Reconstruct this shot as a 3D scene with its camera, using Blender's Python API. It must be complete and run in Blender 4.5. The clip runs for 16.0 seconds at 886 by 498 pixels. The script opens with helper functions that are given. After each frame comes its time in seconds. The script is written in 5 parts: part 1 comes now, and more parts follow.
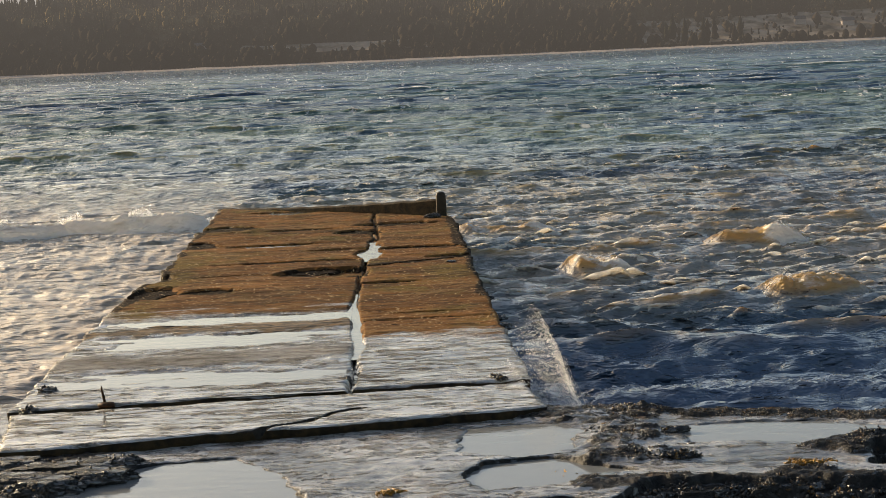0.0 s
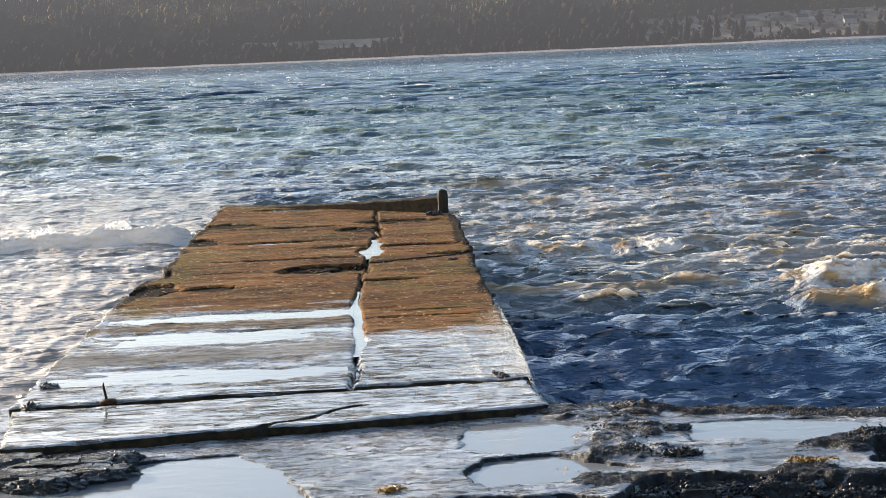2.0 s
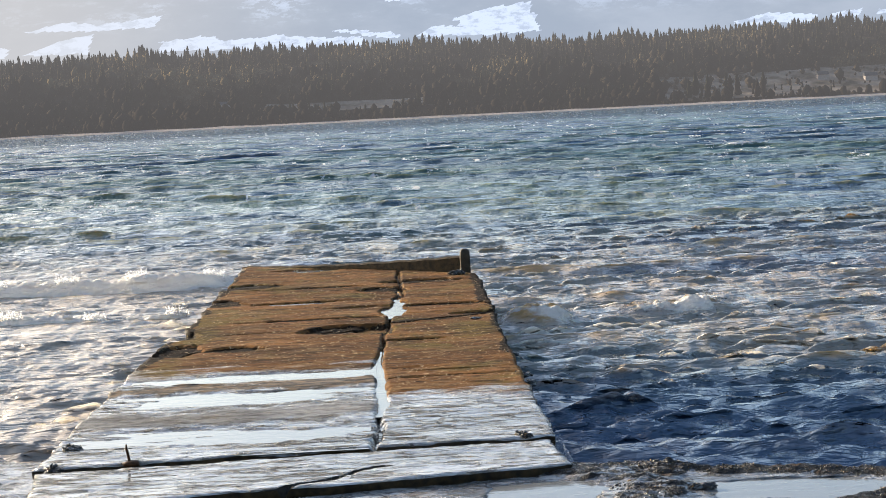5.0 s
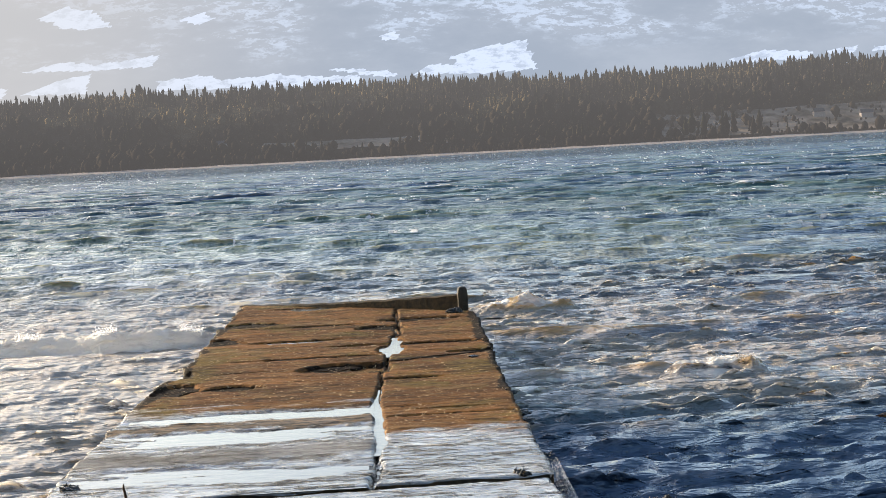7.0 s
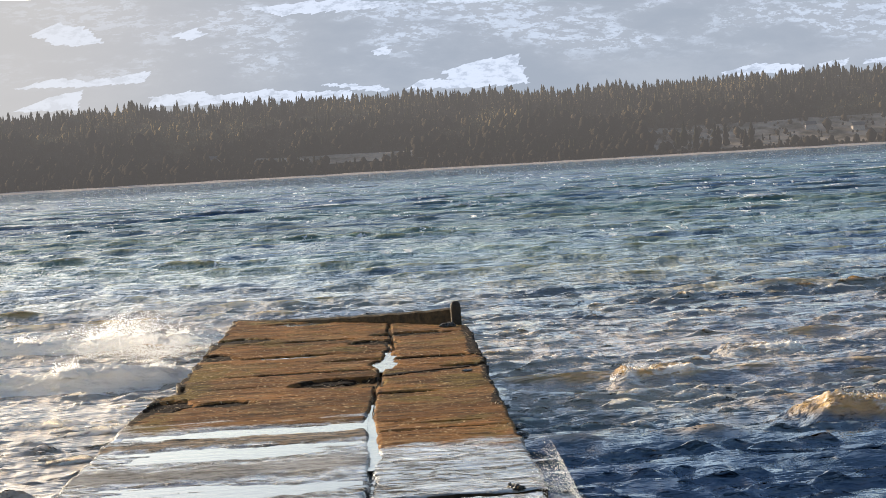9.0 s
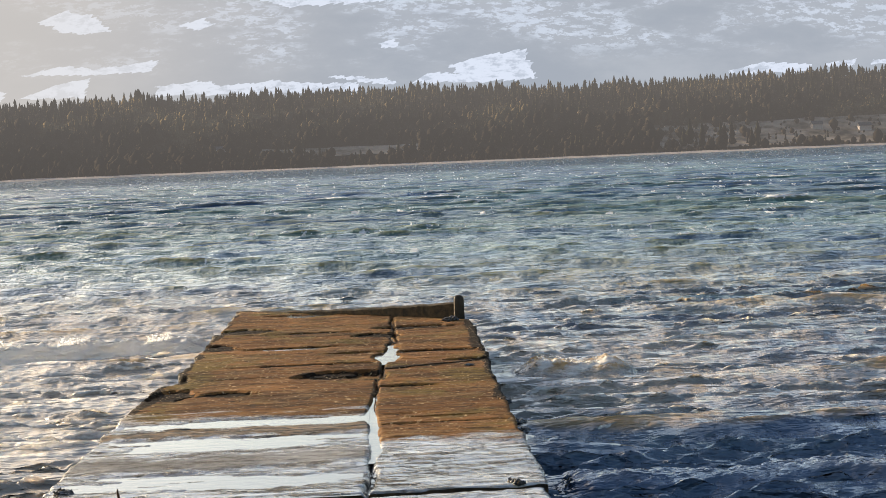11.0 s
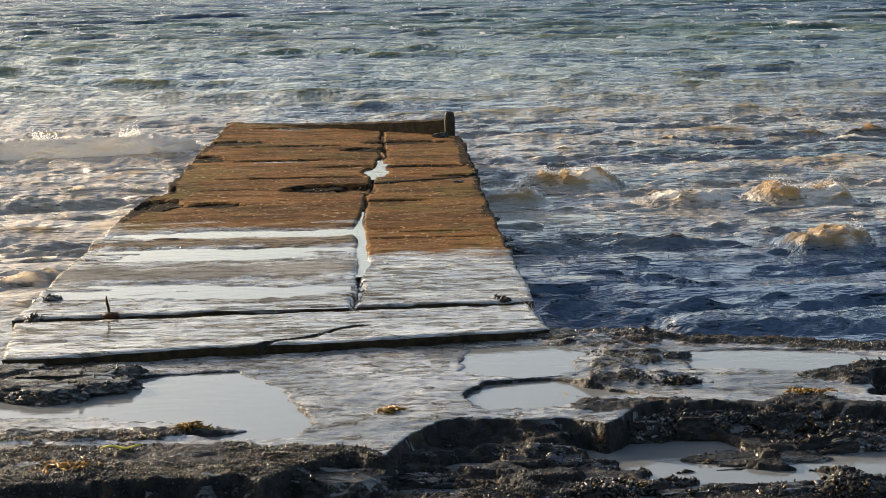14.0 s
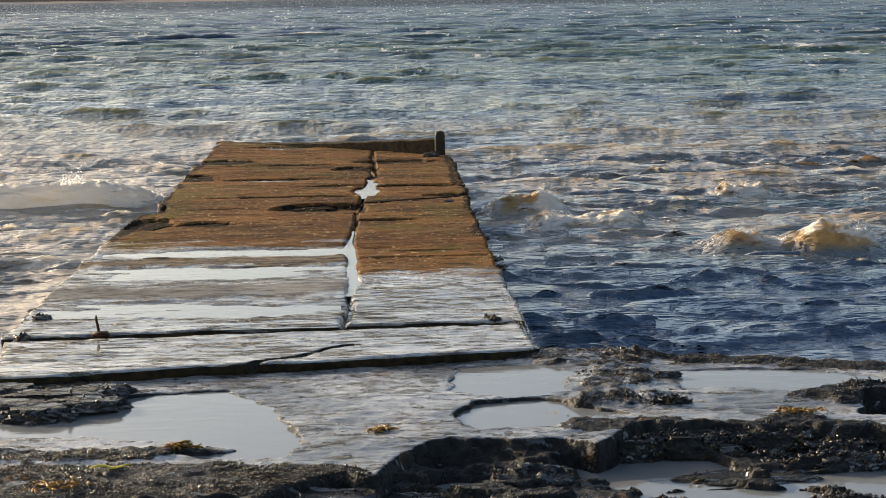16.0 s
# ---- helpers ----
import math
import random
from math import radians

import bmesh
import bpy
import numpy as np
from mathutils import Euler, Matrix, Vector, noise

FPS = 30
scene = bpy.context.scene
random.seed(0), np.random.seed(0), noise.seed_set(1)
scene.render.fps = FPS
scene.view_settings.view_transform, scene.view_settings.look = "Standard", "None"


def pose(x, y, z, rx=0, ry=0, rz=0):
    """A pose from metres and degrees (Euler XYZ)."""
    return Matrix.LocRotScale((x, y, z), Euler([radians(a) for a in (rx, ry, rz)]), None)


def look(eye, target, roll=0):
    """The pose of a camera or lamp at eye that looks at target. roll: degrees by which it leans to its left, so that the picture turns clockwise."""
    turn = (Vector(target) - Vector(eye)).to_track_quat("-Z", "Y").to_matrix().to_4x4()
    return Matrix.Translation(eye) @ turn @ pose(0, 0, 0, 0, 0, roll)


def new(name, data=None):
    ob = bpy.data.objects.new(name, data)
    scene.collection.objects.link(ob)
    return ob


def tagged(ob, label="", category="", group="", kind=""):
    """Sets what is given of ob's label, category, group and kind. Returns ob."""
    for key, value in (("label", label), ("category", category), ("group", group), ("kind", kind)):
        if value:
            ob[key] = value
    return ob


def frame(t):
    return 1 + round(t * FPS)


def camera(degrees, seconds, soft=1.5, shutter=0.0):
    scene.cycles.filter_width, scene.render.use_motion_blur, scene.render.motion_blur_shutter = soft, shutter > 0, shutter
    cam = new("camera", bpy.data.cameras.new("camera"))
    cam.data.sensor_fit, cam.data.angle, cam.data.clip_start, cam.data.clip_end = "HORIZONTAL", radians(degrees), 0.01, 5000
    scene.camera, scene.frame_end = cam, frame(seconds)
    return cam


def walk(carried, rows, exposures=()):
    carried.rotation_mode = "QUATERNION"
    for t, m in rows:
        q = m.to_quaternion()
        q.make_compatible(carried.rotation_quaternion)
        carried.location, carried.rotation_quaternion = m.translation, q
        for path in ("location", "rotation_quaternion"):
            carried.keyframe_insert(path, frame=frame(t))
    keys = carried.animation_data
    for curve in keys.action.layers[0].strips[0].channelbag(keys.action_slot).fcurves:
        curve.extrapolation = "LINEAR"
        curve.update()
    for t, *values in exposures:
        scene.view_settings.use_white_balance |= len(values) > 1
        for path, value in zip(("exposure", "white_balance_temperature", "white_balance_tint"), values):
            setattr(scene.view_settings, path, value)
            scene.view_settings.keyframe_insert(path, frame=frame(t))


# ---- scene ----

# Axes: x to the side, y out over the lake along the jetty, z up; calm water at z = 0.
EYE = (0.0, 0.0, 2.95)
DECK = 0.55

# ---- camera ----
cam = camera(29.3, 16.0, soft=0.8)
TURNS = (
    (0.0, 83.454, 2.550, -2.241),
    (0.5, 83.481, 2.420, -2.150),
    (1.0, 83.492, 2.354, -2.028),
    (1.5, 83.412, 2.489, -2.019),
    (2.0, 83.369, 2.470, -2.170),
    (2.5, 83.466, 2.365, -2.103),
    (3.0, 83.717, 2.405, -1.929),
    (5.3, 85.786, 2.928, -1.392),
    (5.5, 86.043, 2.907, -1.301),
    (6.0, 86.449, 2.964, -1.302),
    (6.5, 86.603, 3.080, -1.504),
    (7.0, 86.693, 3.081, -1.554),
    (7.5, 86.766, 3.124, -1.620),
    (8.0, 86.903, 3.248, -1.662),
    (8.5, 87.034, 3.253, -1.717),
    (9.0, 87.167, 3.338, -1.808),
    (11.3, 86.861, 2.223, -1.601),
    (11.5, 86.586, 2.087, -1.607),
    (12.0, 85.515, 1.725, -1.779),
    (12.5, 84.604, 1.309, -2.011),
    (13.0, 83.550, 1.010, -1.857),
    (13.5, 81.987, 0.946, -1.728),
    (14.0, 80.760, 1.015, -1.815),
    (14.5, 80.370, 0.961, -2.049),
    (15.0, 80.496, 0.776, -2.186),
    (15.5, 80.821, 0.695, -2.195),
    (16.0, 81.407, 0.915, -2.135),
)
EXPOSURES = ((0.0, 0.73, 7350, 10), (0.5, 1.03, 6450, 10), (1.0, 1.06, 5950, 10), (1.5, 1.21, 5950, 10), (3.2, 1.27, 5970, 10), (5.4, 1.23, 6170, 10), (9.2, 1.16, 6370, 10), (11.4, 1.10, 6670, 10), (12.5, 1.16, 6670, 10), (13.0, 1.23, 6950, 10), (14.0, 0.97, 6850, 10), (16.0, 0.83, 6720, 10))
walk(cam, [(t, pose(*EYE, rx, ry, rz)) for t, rx, ry, rz in TURNS], EXPOSURES)

# ---- light ----
SUN_AZIMUTH, SUN_HEIGHT = -52.0, 17.0
world = bpy.data.worlds.new("sky")
scene.world = world
world.use_nodes = True
wn = world.node_tree
sky = wn.nodes.new("ShaderNodeTexSky")
sky.sky_type, sky.sun_disc = "NISHITA", False
sky.sun_elevation, sky.sun_rotation = radians(SUN_HEIGHT), radians(SUN_AZIMUTH)
sky.air_density, sky.dust_density, sky.ozone_density = 1.0, 3.5, 1.5
wn.links.new(sky.outputs[0], wn.nodes["Background"].inputs[0])
wn.nodes["Background"].inputs[1].default_value = 0.15

sun = new("sun", bpy.data.lights.new("sun", "SUN"))
sun.data.energy, sun.data.angle, sun.data.color = 5.0, radians(0.6), (1.0, 0.84, 0.62)
a, e = radians(SUN_AZIMUTH), radians(SUN_HEIGHT)
sun.matrix_world = look((0, 0, 0), (-math.sin(a) * math.cos(e), -math.cos(a) * math.cos(e), -math.sin(e)))


# ---- materials ----
class Shade:
    """A small builder of node materials."""

    def __init__(self, name):
        self.mat = bpy.data.materials.new(name)
        self.mat.use_nodes = True
        self.tree = self.mat.node_tree
        self.bsdf = self.tree.nodes["Principled BSDF"]
        self.out = self.tree.nodes["Material Output"]
        self.coord = self.node("ShaderNodeTexCoord").outputs["Object"]

    def node(self, kind, **values):
        n = self.tree.nodes.new(kind)
        for key, value in values.items():
            n.inputs[key].default_value = value
        return n

    def link(self, a, b):
        self.tree.links.new(a, b)

    def scaled(self, x, y, z, source=None):
        n = self.node("ShaderNodeMapping", Scale=(x, y, z))
        self.link(source or self.coord, n.inputs["Vector"])
        return n.outputs[0]

    def noise(self, scale, detail=4.0, rough=0.55, vector=None):
        n = self.node("ShaderNodeTexNoise", Scale=scale, Detail=detail, Roughness=rough)
        self.link(vector or self.coord, n.inputs["Vector"])
        return n.outputs[0]

    def ramp(self, value, low, high, a=0.0, b=1.0):
        n = self.node("ShaderNodeMapRange")
        n.interpolation_type = "SMOOTHSTEP"
        self.link(value, n.inputs[0])
        for i, v in enumerate((low, high, a, b)):
            n.inputs[i + 1].default_value = v
        return n.outputs[0]

    def math(self, what, a, b):
        n = self.tree.nodes.new("ShaderNodeMath")
        n.operation = what
        for i, v in enumerate((a, b)):
            if isinstance(v, (int, float)):
                n.inputs[i].default_value = v
            else:
                self.link(v, n.inputs[i])
        return n.outputs[0]

    def mix(self, factor, a, b):
        n = self.tree.nodes.new("ShaderNodeMix")
        n.data_type = "RGBA"
        for i, v in ((0, factor), (6, a), (7, b)):
            if isinstance(v, (int, float)):
                n.inputs[i].default_value = v
            elif isinstance(v, tuple):
                n.inputs[i].default_value = (*v, 1.0)
            else:
                self.link(v, n.inputs[i])
        return n.outputs[2]

    def bump(self, height, strength, distance, before=None):
        n = self.node("ShaderNodeBump", Strength=strength, Distance=distance)
        self.link(height, n.inputs["Height"])
        if before:
            self.link(before, n.inputs["Normal"])
        return n.outputs[0]

    def set(self, **sockets):
        for key, v in sockets.items():
            key = {"colour": "Base Color", "rough": "Roughness", "normal": "Normal", "specular": "Specular IOR Level", "metal": "Metallic", "ior": "IOR"}.get(key, key)
            if isinstance(v, tuple):
                self.bsdf.inputs[key].default_value = (*v, 1.0)
            elif isinstance(v, (int, float)):
                self.bsdf.inputs[key].default_value = v
            else:
                self.link(v, self.bsdf.inputs[key])
        return self

    def axis(self, source, i):
        n = self.node("ShaderNodeSeparateXYZ")
        self.link(source, n.inputs[0])
        return n.outputs[i]

    def attribute(self, name):
        n = self.tree.nodes.new("ShaderNodeAttribute")
        n.attribute_name = name
        return n.outputs["Fac"]

    def place(self):
        return self.node("ShaderNodeNewGeometry").outputs["Position"]


def water_material():
    s = Shade("lake_water")
    place = s.place()
    x, y, z = s.axis(place, 0), s.axis(place, 1), s.axis(place, 2)
    silt = s.math("MULTIPLY", s.ramp(y, 150.0, 28.0, 0.0, 0.85), s.ramp(s.noise(1.0, 3.0, 0.6, s.scaled(0.10, 0.22, 1.0)), 0.34, 0.60, 0.20, 1.0))
    silt = s.math("MULTIPLY", silt, s.ramp(y, 16.0, 21.5, 0.10, 1.0))
    wash = s.math("MULTIPLY", s.ramp(x, -2.4, -3.4, 0.0, 0.85), s.ramp(y, 48.0, 26.0))
    silt = s.math("MAXIMUM", silt, wash)
    deep = s.mix(s.ramp(s.noise(0.05, 2.0), 0.4, 0.6), (0.010, 0.036, 0.086), (0.020, 0.060, 0.074))
    body = s.mix(silt, deep, s.mix(s.ramp(y, 60.0, 24.0), (0.105, 0.135, 0.085), (0.285, 0.235, 0.175)))
    body = s.mix(s.ramp(y, 19.5, 15.5, 0.0, 0.70), body, (0.042, 0.066, 0.115))
    body = s.mix(wash, body, (0.30, 0.25, 0.19))
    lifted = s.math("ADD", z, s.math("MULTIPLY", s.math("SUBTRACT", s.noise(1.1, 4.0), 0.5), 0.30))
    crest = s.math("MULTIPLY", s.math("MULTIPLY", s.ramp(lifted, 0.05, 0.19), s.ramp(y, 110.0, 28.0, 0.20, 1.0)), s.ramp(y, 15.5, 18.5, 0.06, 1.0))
    # raised crests painted golden for backlight shining through the silty water
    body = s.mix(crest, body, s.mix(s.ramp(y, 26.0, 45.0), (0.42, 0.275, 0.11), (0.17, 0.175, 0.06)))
    shoal = s.math("MULTIPLY", s.math("MULTIPLY", s.ramp(y, 18.0, 21.0), s.ramp(y, 34.0, 25.0)), s.ramp(s.noise(1.0, 3.0, 0.6, s.scaled(0.25, 0.8, 1.0)), 0.40, 0.62, 0.0, 0.16))
    lee = s.math("MULTIPLY", s.math("MULTIPLY", s.ramp(x, -2.5, -3.6), s.ramp(y, 36.0, 27.0)), s.ramp(s.noise(1.0, 4.0, 0.6, s.scaled(0.12, 0.7, 1.0)), 0.38, 0.66, 0.0, 0.42))
    shoal = s.math("MAXIMUM", shoal, lee)
    streaks = s.noise(1.0, 6.0, 0.65, s.scaled(0.5, 2.4, 2.0))
    lace = s.math("MULTIPLY", s.noise(1.0, 6.0, 0.72, s.scaled(3.0, 8.0, 6.0)), streaks)
    foam = s.ramp(s.math("ADD", s.math("ADD", s.math("MULTIPLY", s.attribute("foam"), s.ramp(y, 15.5, 19.0, 0.35, 1.0)), shoal), s.math("MULTIPLY", lace, 1.6)), 0.66, 0.94)
    caps = s.ramp(s.noise(1.0, 5.0, 0.7, s.scaled(0.9, 0.20, 1.0)), 0.60, 0.625)
    caps = s.math("MULTIPLY", caps, s.ramp(s.noise(1.0, 2.0, 0.5, s.scaled(0.12, 0.05, 1.0)), 0.46, 0.56))
    foam = s.math("MAXIMUM", foam, s.math("MULTIPLY", caps, s.ramp(y, 35.0, 80.0, 0.0, 1.0)))
    ripples = s.bump(s.noise(1.0, 4.0, 0.62, s.scaled(0.50, 0.16, 1.0)), 0.95, 0.80)
    ripples = s.bump(s.noise(1.0, 4.0, 0.60, s.scaled(1.1, 3.6, 3.0)), 1.0, 0.20, ripples)
    ripples = s.bump(s.noise(1.0, 3.0, 0.58, s.scaled(3.4, 9.0, 8.0)), 1.0, 0.050, ripples)
    ripples = s.bump(s.noise(1.0, 2.0, 0.5, s.scaled(10.0, 24.0, 20.0)), 0.8, 0.012, ripples)
    s.set(colour=s.mix(foam, body, s.mix(s.ramp(y, 45.0, 24.0), (0.84, 0.84, 0.84), (0.86, 0.82, 0.75))), rough=s.math("MAXIMUM", s.ramp(foam, 0.0, 1.0, 0.05, 0.8), s.math("MULTIPLY", wash, 0.32)), ior=1.33, specular=s.ramp(y, 25.0, 85.0, 0.85, 0.04), normal=ripples)
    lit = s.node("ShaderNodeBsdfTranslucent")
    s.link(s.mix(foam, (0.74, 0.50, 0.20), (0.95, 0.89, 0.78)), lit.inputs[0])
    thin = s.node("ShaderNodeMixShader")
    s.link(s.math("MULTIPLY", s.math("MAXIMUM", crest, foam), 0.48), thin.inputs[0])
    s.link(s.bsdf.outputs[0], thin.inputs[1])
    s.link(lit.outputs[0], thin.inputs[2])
    s.link(thin.outputs[0], s.out.inputs[0])
    return s.mat


def puddle_material():
    s = Shade("shallow_rain_water")
    r = s.bump(s.noise(1.0, 3.0, 0.5, s.scaled(5.0, 14.0, 5.0)), 0.10, 0.02)
    s.set(colour=(0.13, 0.135, 0.135), rough=0.04, ior=1.33, normal=r)
    return s.mat


def concrete_material():
    s = Shade("weathered_concrete")
    place = s.place()
    x, y = s.axis(place, 0), s.axis(place, 1)
    wide = s.noise(0.7, 4.0, 0.6, s.scaled(0.7, 1.6, 1.0))
    grain = s.noise(1.0, 6.0, 0.72, s.scaled(5.0, 13.0, 9.0))
    bands = s.noise(1.0, 6.0, 0.70, s.scaled(0.7, 3.2, 1.0))
    pits = s.noise(24.0, 3.0, 0.6)
    # brown algae on the outer part
    algae = s.mix(s.ramp(wide, 0.36, 0.64), (0.072, 0.034, 0.011), (0.170, 0.080, 0.025))
    algae = s.mix(s.ramp(s.noise(0.9, 5.0, 0.65), 0.50, 0.62, 0.0, 0.7), algae, (0.085, 0.068, 0.016))
    algae = s.mix(s.ramp(s.noise(1.0, 6.0, 0.7, s.scaled(1.2, 2.6, 1.0)), 0.54, 0.64, 0.0, 0.6), algae, (0.20, 0.125, 0.055))
    bare = s.mix(s.ramp(wide, 0.38, 0.62), (0.15, 0.145, 0.135), (0.36, 0.35, 0.33))
    right = s.ramp(x, -0.32, -0.26, 0.0, 1.85)
    edge = s.math("ADD", s.math("ADD", y, right), s.math("MULTIPLY", s.math("SUBTRACT", s.noise(1.0, 6.0, 0.72, s.scaled(0.9, 2.6, 1.0)), 0.5), 3.2))
    grown = s.ramp(edge, 15.95, 16.45)
    base = s.mix(grown, bare, algae)
    base = s.mix(s.ramp(bands, 0.52, 0.60, 0.0, 0.60), base, (0.030, 0.016, 0.006))
    base = s.mix(s.ramp(grain, 0.50, 0.62, 0.0, 0.65), base, (0.022, 0.013, 0.006))
    line = s.math("ABSOLUTE", s.math("SUBTRACT", s.noise(1.0, 5.0, 0.6, s.scaled(0.5, 2.6, 1.0)), 0.5), 0.0)
    base = s.mix(s.math("MULTIPLY", s.ramp(line, 0.009, 0.002, 0.0, 0.85), s.ramp(s.noise(1.3, 3.0), 0.46, 0.56)), base, (0.010, 0.007, 0.004))
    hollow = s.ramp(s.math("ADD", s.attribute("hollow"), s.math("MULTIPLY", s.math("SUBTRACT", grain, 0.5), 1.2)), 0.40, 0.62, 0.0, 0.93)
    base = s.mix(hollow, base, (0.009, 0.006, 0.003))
    speck = s.math("MAXIMUM", s.ramp(pits, 0.63, 0.67), s.ramp(s.noise(11.0, 4.0, 0.7), 0.64, 0.67))
    base = s.mix(s.math("MULTIPLY", speck, 0.65), base, (0.46, 0.35, 0.20))
    # a film of water on the inner part, broken by drier ridges
    wet = s.math("MULTIPLY", s.ramp(edge, 16.6, 15.9), s.ramp(s.noise(1.0, 6.0, 0.74, s.scaled(2.2, 11.0, 4.0)), 0.39, 0.46))
    across = s.math("ADD", y, s.math("MULTIPLY", s.math("SUBTRACT", s.noise(1.0, 6.0, 0.72, s.scaled(1.1, 1.6, 1.0)), 0.5), 1.8))
    ridge = s.math("MAXIMUM", s.ramp(s.math("ABSOLUTE", s.math("SUBTRACT", across, 15.42), 0.0), 0.34, 0.20), s.ramp(s.math("ABSOLUTE", s.math("SUBTRACT", across, 13.85), 0.0), 0.48, 0.15, 0.0, 0.8))
    ridge = s.math("MULTIPLY", ridge, s.ramp(x, -0.28, -0.36))
    dry = s.mix(s.ramp(y, 14.6, 14.9), (0.10, 0.09, 0.075), (0.150, 0.085, 0.030))
    base = s.mix(s.math("MULTIPLY", ridge, 0.75), base, s.mix(s.ramp(grain, 0.42, 0.56), dry, (0.020, 0.016, 0.012)))
    wet = s.math("MULTIPLY", wet, s.math("SUBTRACT", 1.0, s.math("MULTIPLY", ridge, 0.85)))
    wet = s.math("MULTIPLY", wet, s.math("SUBTRACT", 1.0, hollow))
    nick = s.math("MULTIPLY", s.ramp(s.noise(1.0, 5.0, 0.7, s.scaled(5.0, 30.0, 8.0)), 0.535, 0.585), s.ramp(s.noise(1.0, 3.0, 0.6, s.scaled(1.2, 3.0, 1.0)), 0.40, 0.58, 0.20, 0.85))
    wet = s.math("MULTIPLY", wet, s.math("SUBTRACT", 1.0, nick))
    base = s.mix(s.math("MULTIPLY", nick, 0.6), base, (0.028, 0.022, 0.016))
    damp = s.math("SUBTRACT", 1.0, s.math("MULTIPLY", wet, 0.93))
    n = s.bump(s.math("MULTIPLY", grain, damp), 0.8, 0.03)
    n = s.bump(s.math("MULTIPLY", pits, damp), 0.6, 0.012, n)
    s.set(colour=base, rough=s.ramp(wet, 0.0, 1.0, 0.75, 0.06), specular=s.ramp(wet, 0.0, 1.0, 0.04, 1.0), normal=n)
    return s.mat


def rock_material(name, dark, light, wetness=0.5, grown=False):
    """Wet shore rock; black and matt where grown over, steep faces painted black for shade."""
    s = Shade(name)
    wide = s.noise(1.6, 5.0, 0.6)
    grain = s.noise(11.0, 6.0, 0.7)
    cells = s.node("ShaderNodeTexVoronoi", Scale=34.0)
    s.link(s.coord, cells.inputs["Vector"])
    base = s.mix(s.ramp(wide, 0.38, 0.62), dark, light)
    base = s.mix(s.ramp(grain, 0.53, 0.63, 0.0, 0.8), base, (0.014, 0.012, 0.010))
    base = s.mix(s.ramp(s.noise(3.2, 4.0), 0.60, 0.70, 0.0, 0.6), base, (0.10, 0.058, 0.016))
    wet = s.ramp(s.noise(1.0, 6.0, 0.72, s.scaled(3.0, 11.0, 4.0)), 0.62 - 0.3 * wetness, 0.68 - 0.3 * wetness)
    if grown:
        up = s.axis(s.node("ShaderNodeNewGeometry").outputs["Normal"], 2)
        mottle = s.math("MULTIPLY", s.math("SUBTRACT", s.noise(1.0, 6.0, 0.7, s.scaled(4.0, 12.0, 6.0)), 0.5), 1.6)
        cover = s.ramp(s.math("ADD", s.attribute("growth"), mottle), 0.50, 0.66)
        # steep faces go black too: their backlit shade put into the colour
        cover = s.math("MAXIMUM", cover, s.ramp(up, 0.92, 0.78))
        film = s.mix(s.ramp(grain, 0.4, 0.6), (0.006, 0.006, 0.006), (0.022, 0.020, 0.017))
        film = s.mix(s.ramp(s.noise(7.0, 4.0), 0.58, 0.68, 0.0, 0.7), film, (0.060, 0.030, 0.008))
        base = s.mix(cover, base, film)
        gloss = s.ramp(s.noise(1.0, 5.0, 0.7, s.scaled(5.0, 14.0, 6.0)), 0.56, 0.62, 0.0, 0.8)
        wet = s.math("MULTIPLY", wet, s.math("SUBTRACT", 1.0, s.math("MULTIPLY", cover, s.math("SUBTRACT", 1.0, gloss))))
    nick = s.math("MULTIPLY", s.ramp(s.noise(1.0, 5.0, 0.7, s.scaled(6.0, 26.0, 8.0)), 0.53, 0.58), s.ramp(s.noise(1.0, 3.0, 0.6, s.scaled(1.0, 2.2, 1.0)), 0.42, 0.60, 0.10, 0.75))
    wet = s.math("MULTIPLY", wet, s.math("SUBTRACT", 1.0, nick))
    base = s.mix(s.math("MULTIPLY", nick, 0.7), base, (0.016, 0.014, 0.012))
    damp = s.math("SUBTRACT", 1.0, s.math("MULTIPLY", wet, 0.9))
    n = s.bump(s.noise(1.0, 6.0, 0.68, s.scaled(2.4, 9.0, 6.0)), 0.45, 0.03)
    n = s.bump(s.math("MULTIPLY", grain, damp), 0.9, 0.035, n)
    n = s.bump(s.math("MULTIPLY", cells.outputs["Distance"], damp), 0.5, 0.014, n)
    s.set(colour=base, rough=s.ramp(wet, 0.0, 1.0, 0.55, 0.07), specular=s.ramp(wet, 0.0, 1.0, 0.15, 1.0), normal=n)
    return s.mat


def shell_material():
    s = Shade("mussel_shell")
    info = s.tree.nodes.new("ShaderNodeNewGeometry").outputs["Random Per Island"]
    base = s.mix(s.ramp(info, 0.72, 1.0), (0.010, 0.009, 0.008), (0.13, 0.068, 0.016))
    base = s.mix(s.ramp(info, 0.0, 0.03, 0.7, 0.0), base, (0.34, 0.30, 0.24))
    s.set(colour=base, rough=0.28, specular=0.35, normal=s.bump(s.noise(60.0, 3.0), 0.3, 0.004))
    return s.mat


def plain_material(name, a, b, scale, rough, relief=0.3, distance=0.01):
    s = Shade(name)
    n = s.noise(scale, 5.0, 0.62)
    s.set(colour=s.mix(s.ramp(n, 0.3, 0.7), a, b), rough=rough, specular=0.10, normal=s.bump(n, relief, distance))
    return s.mat


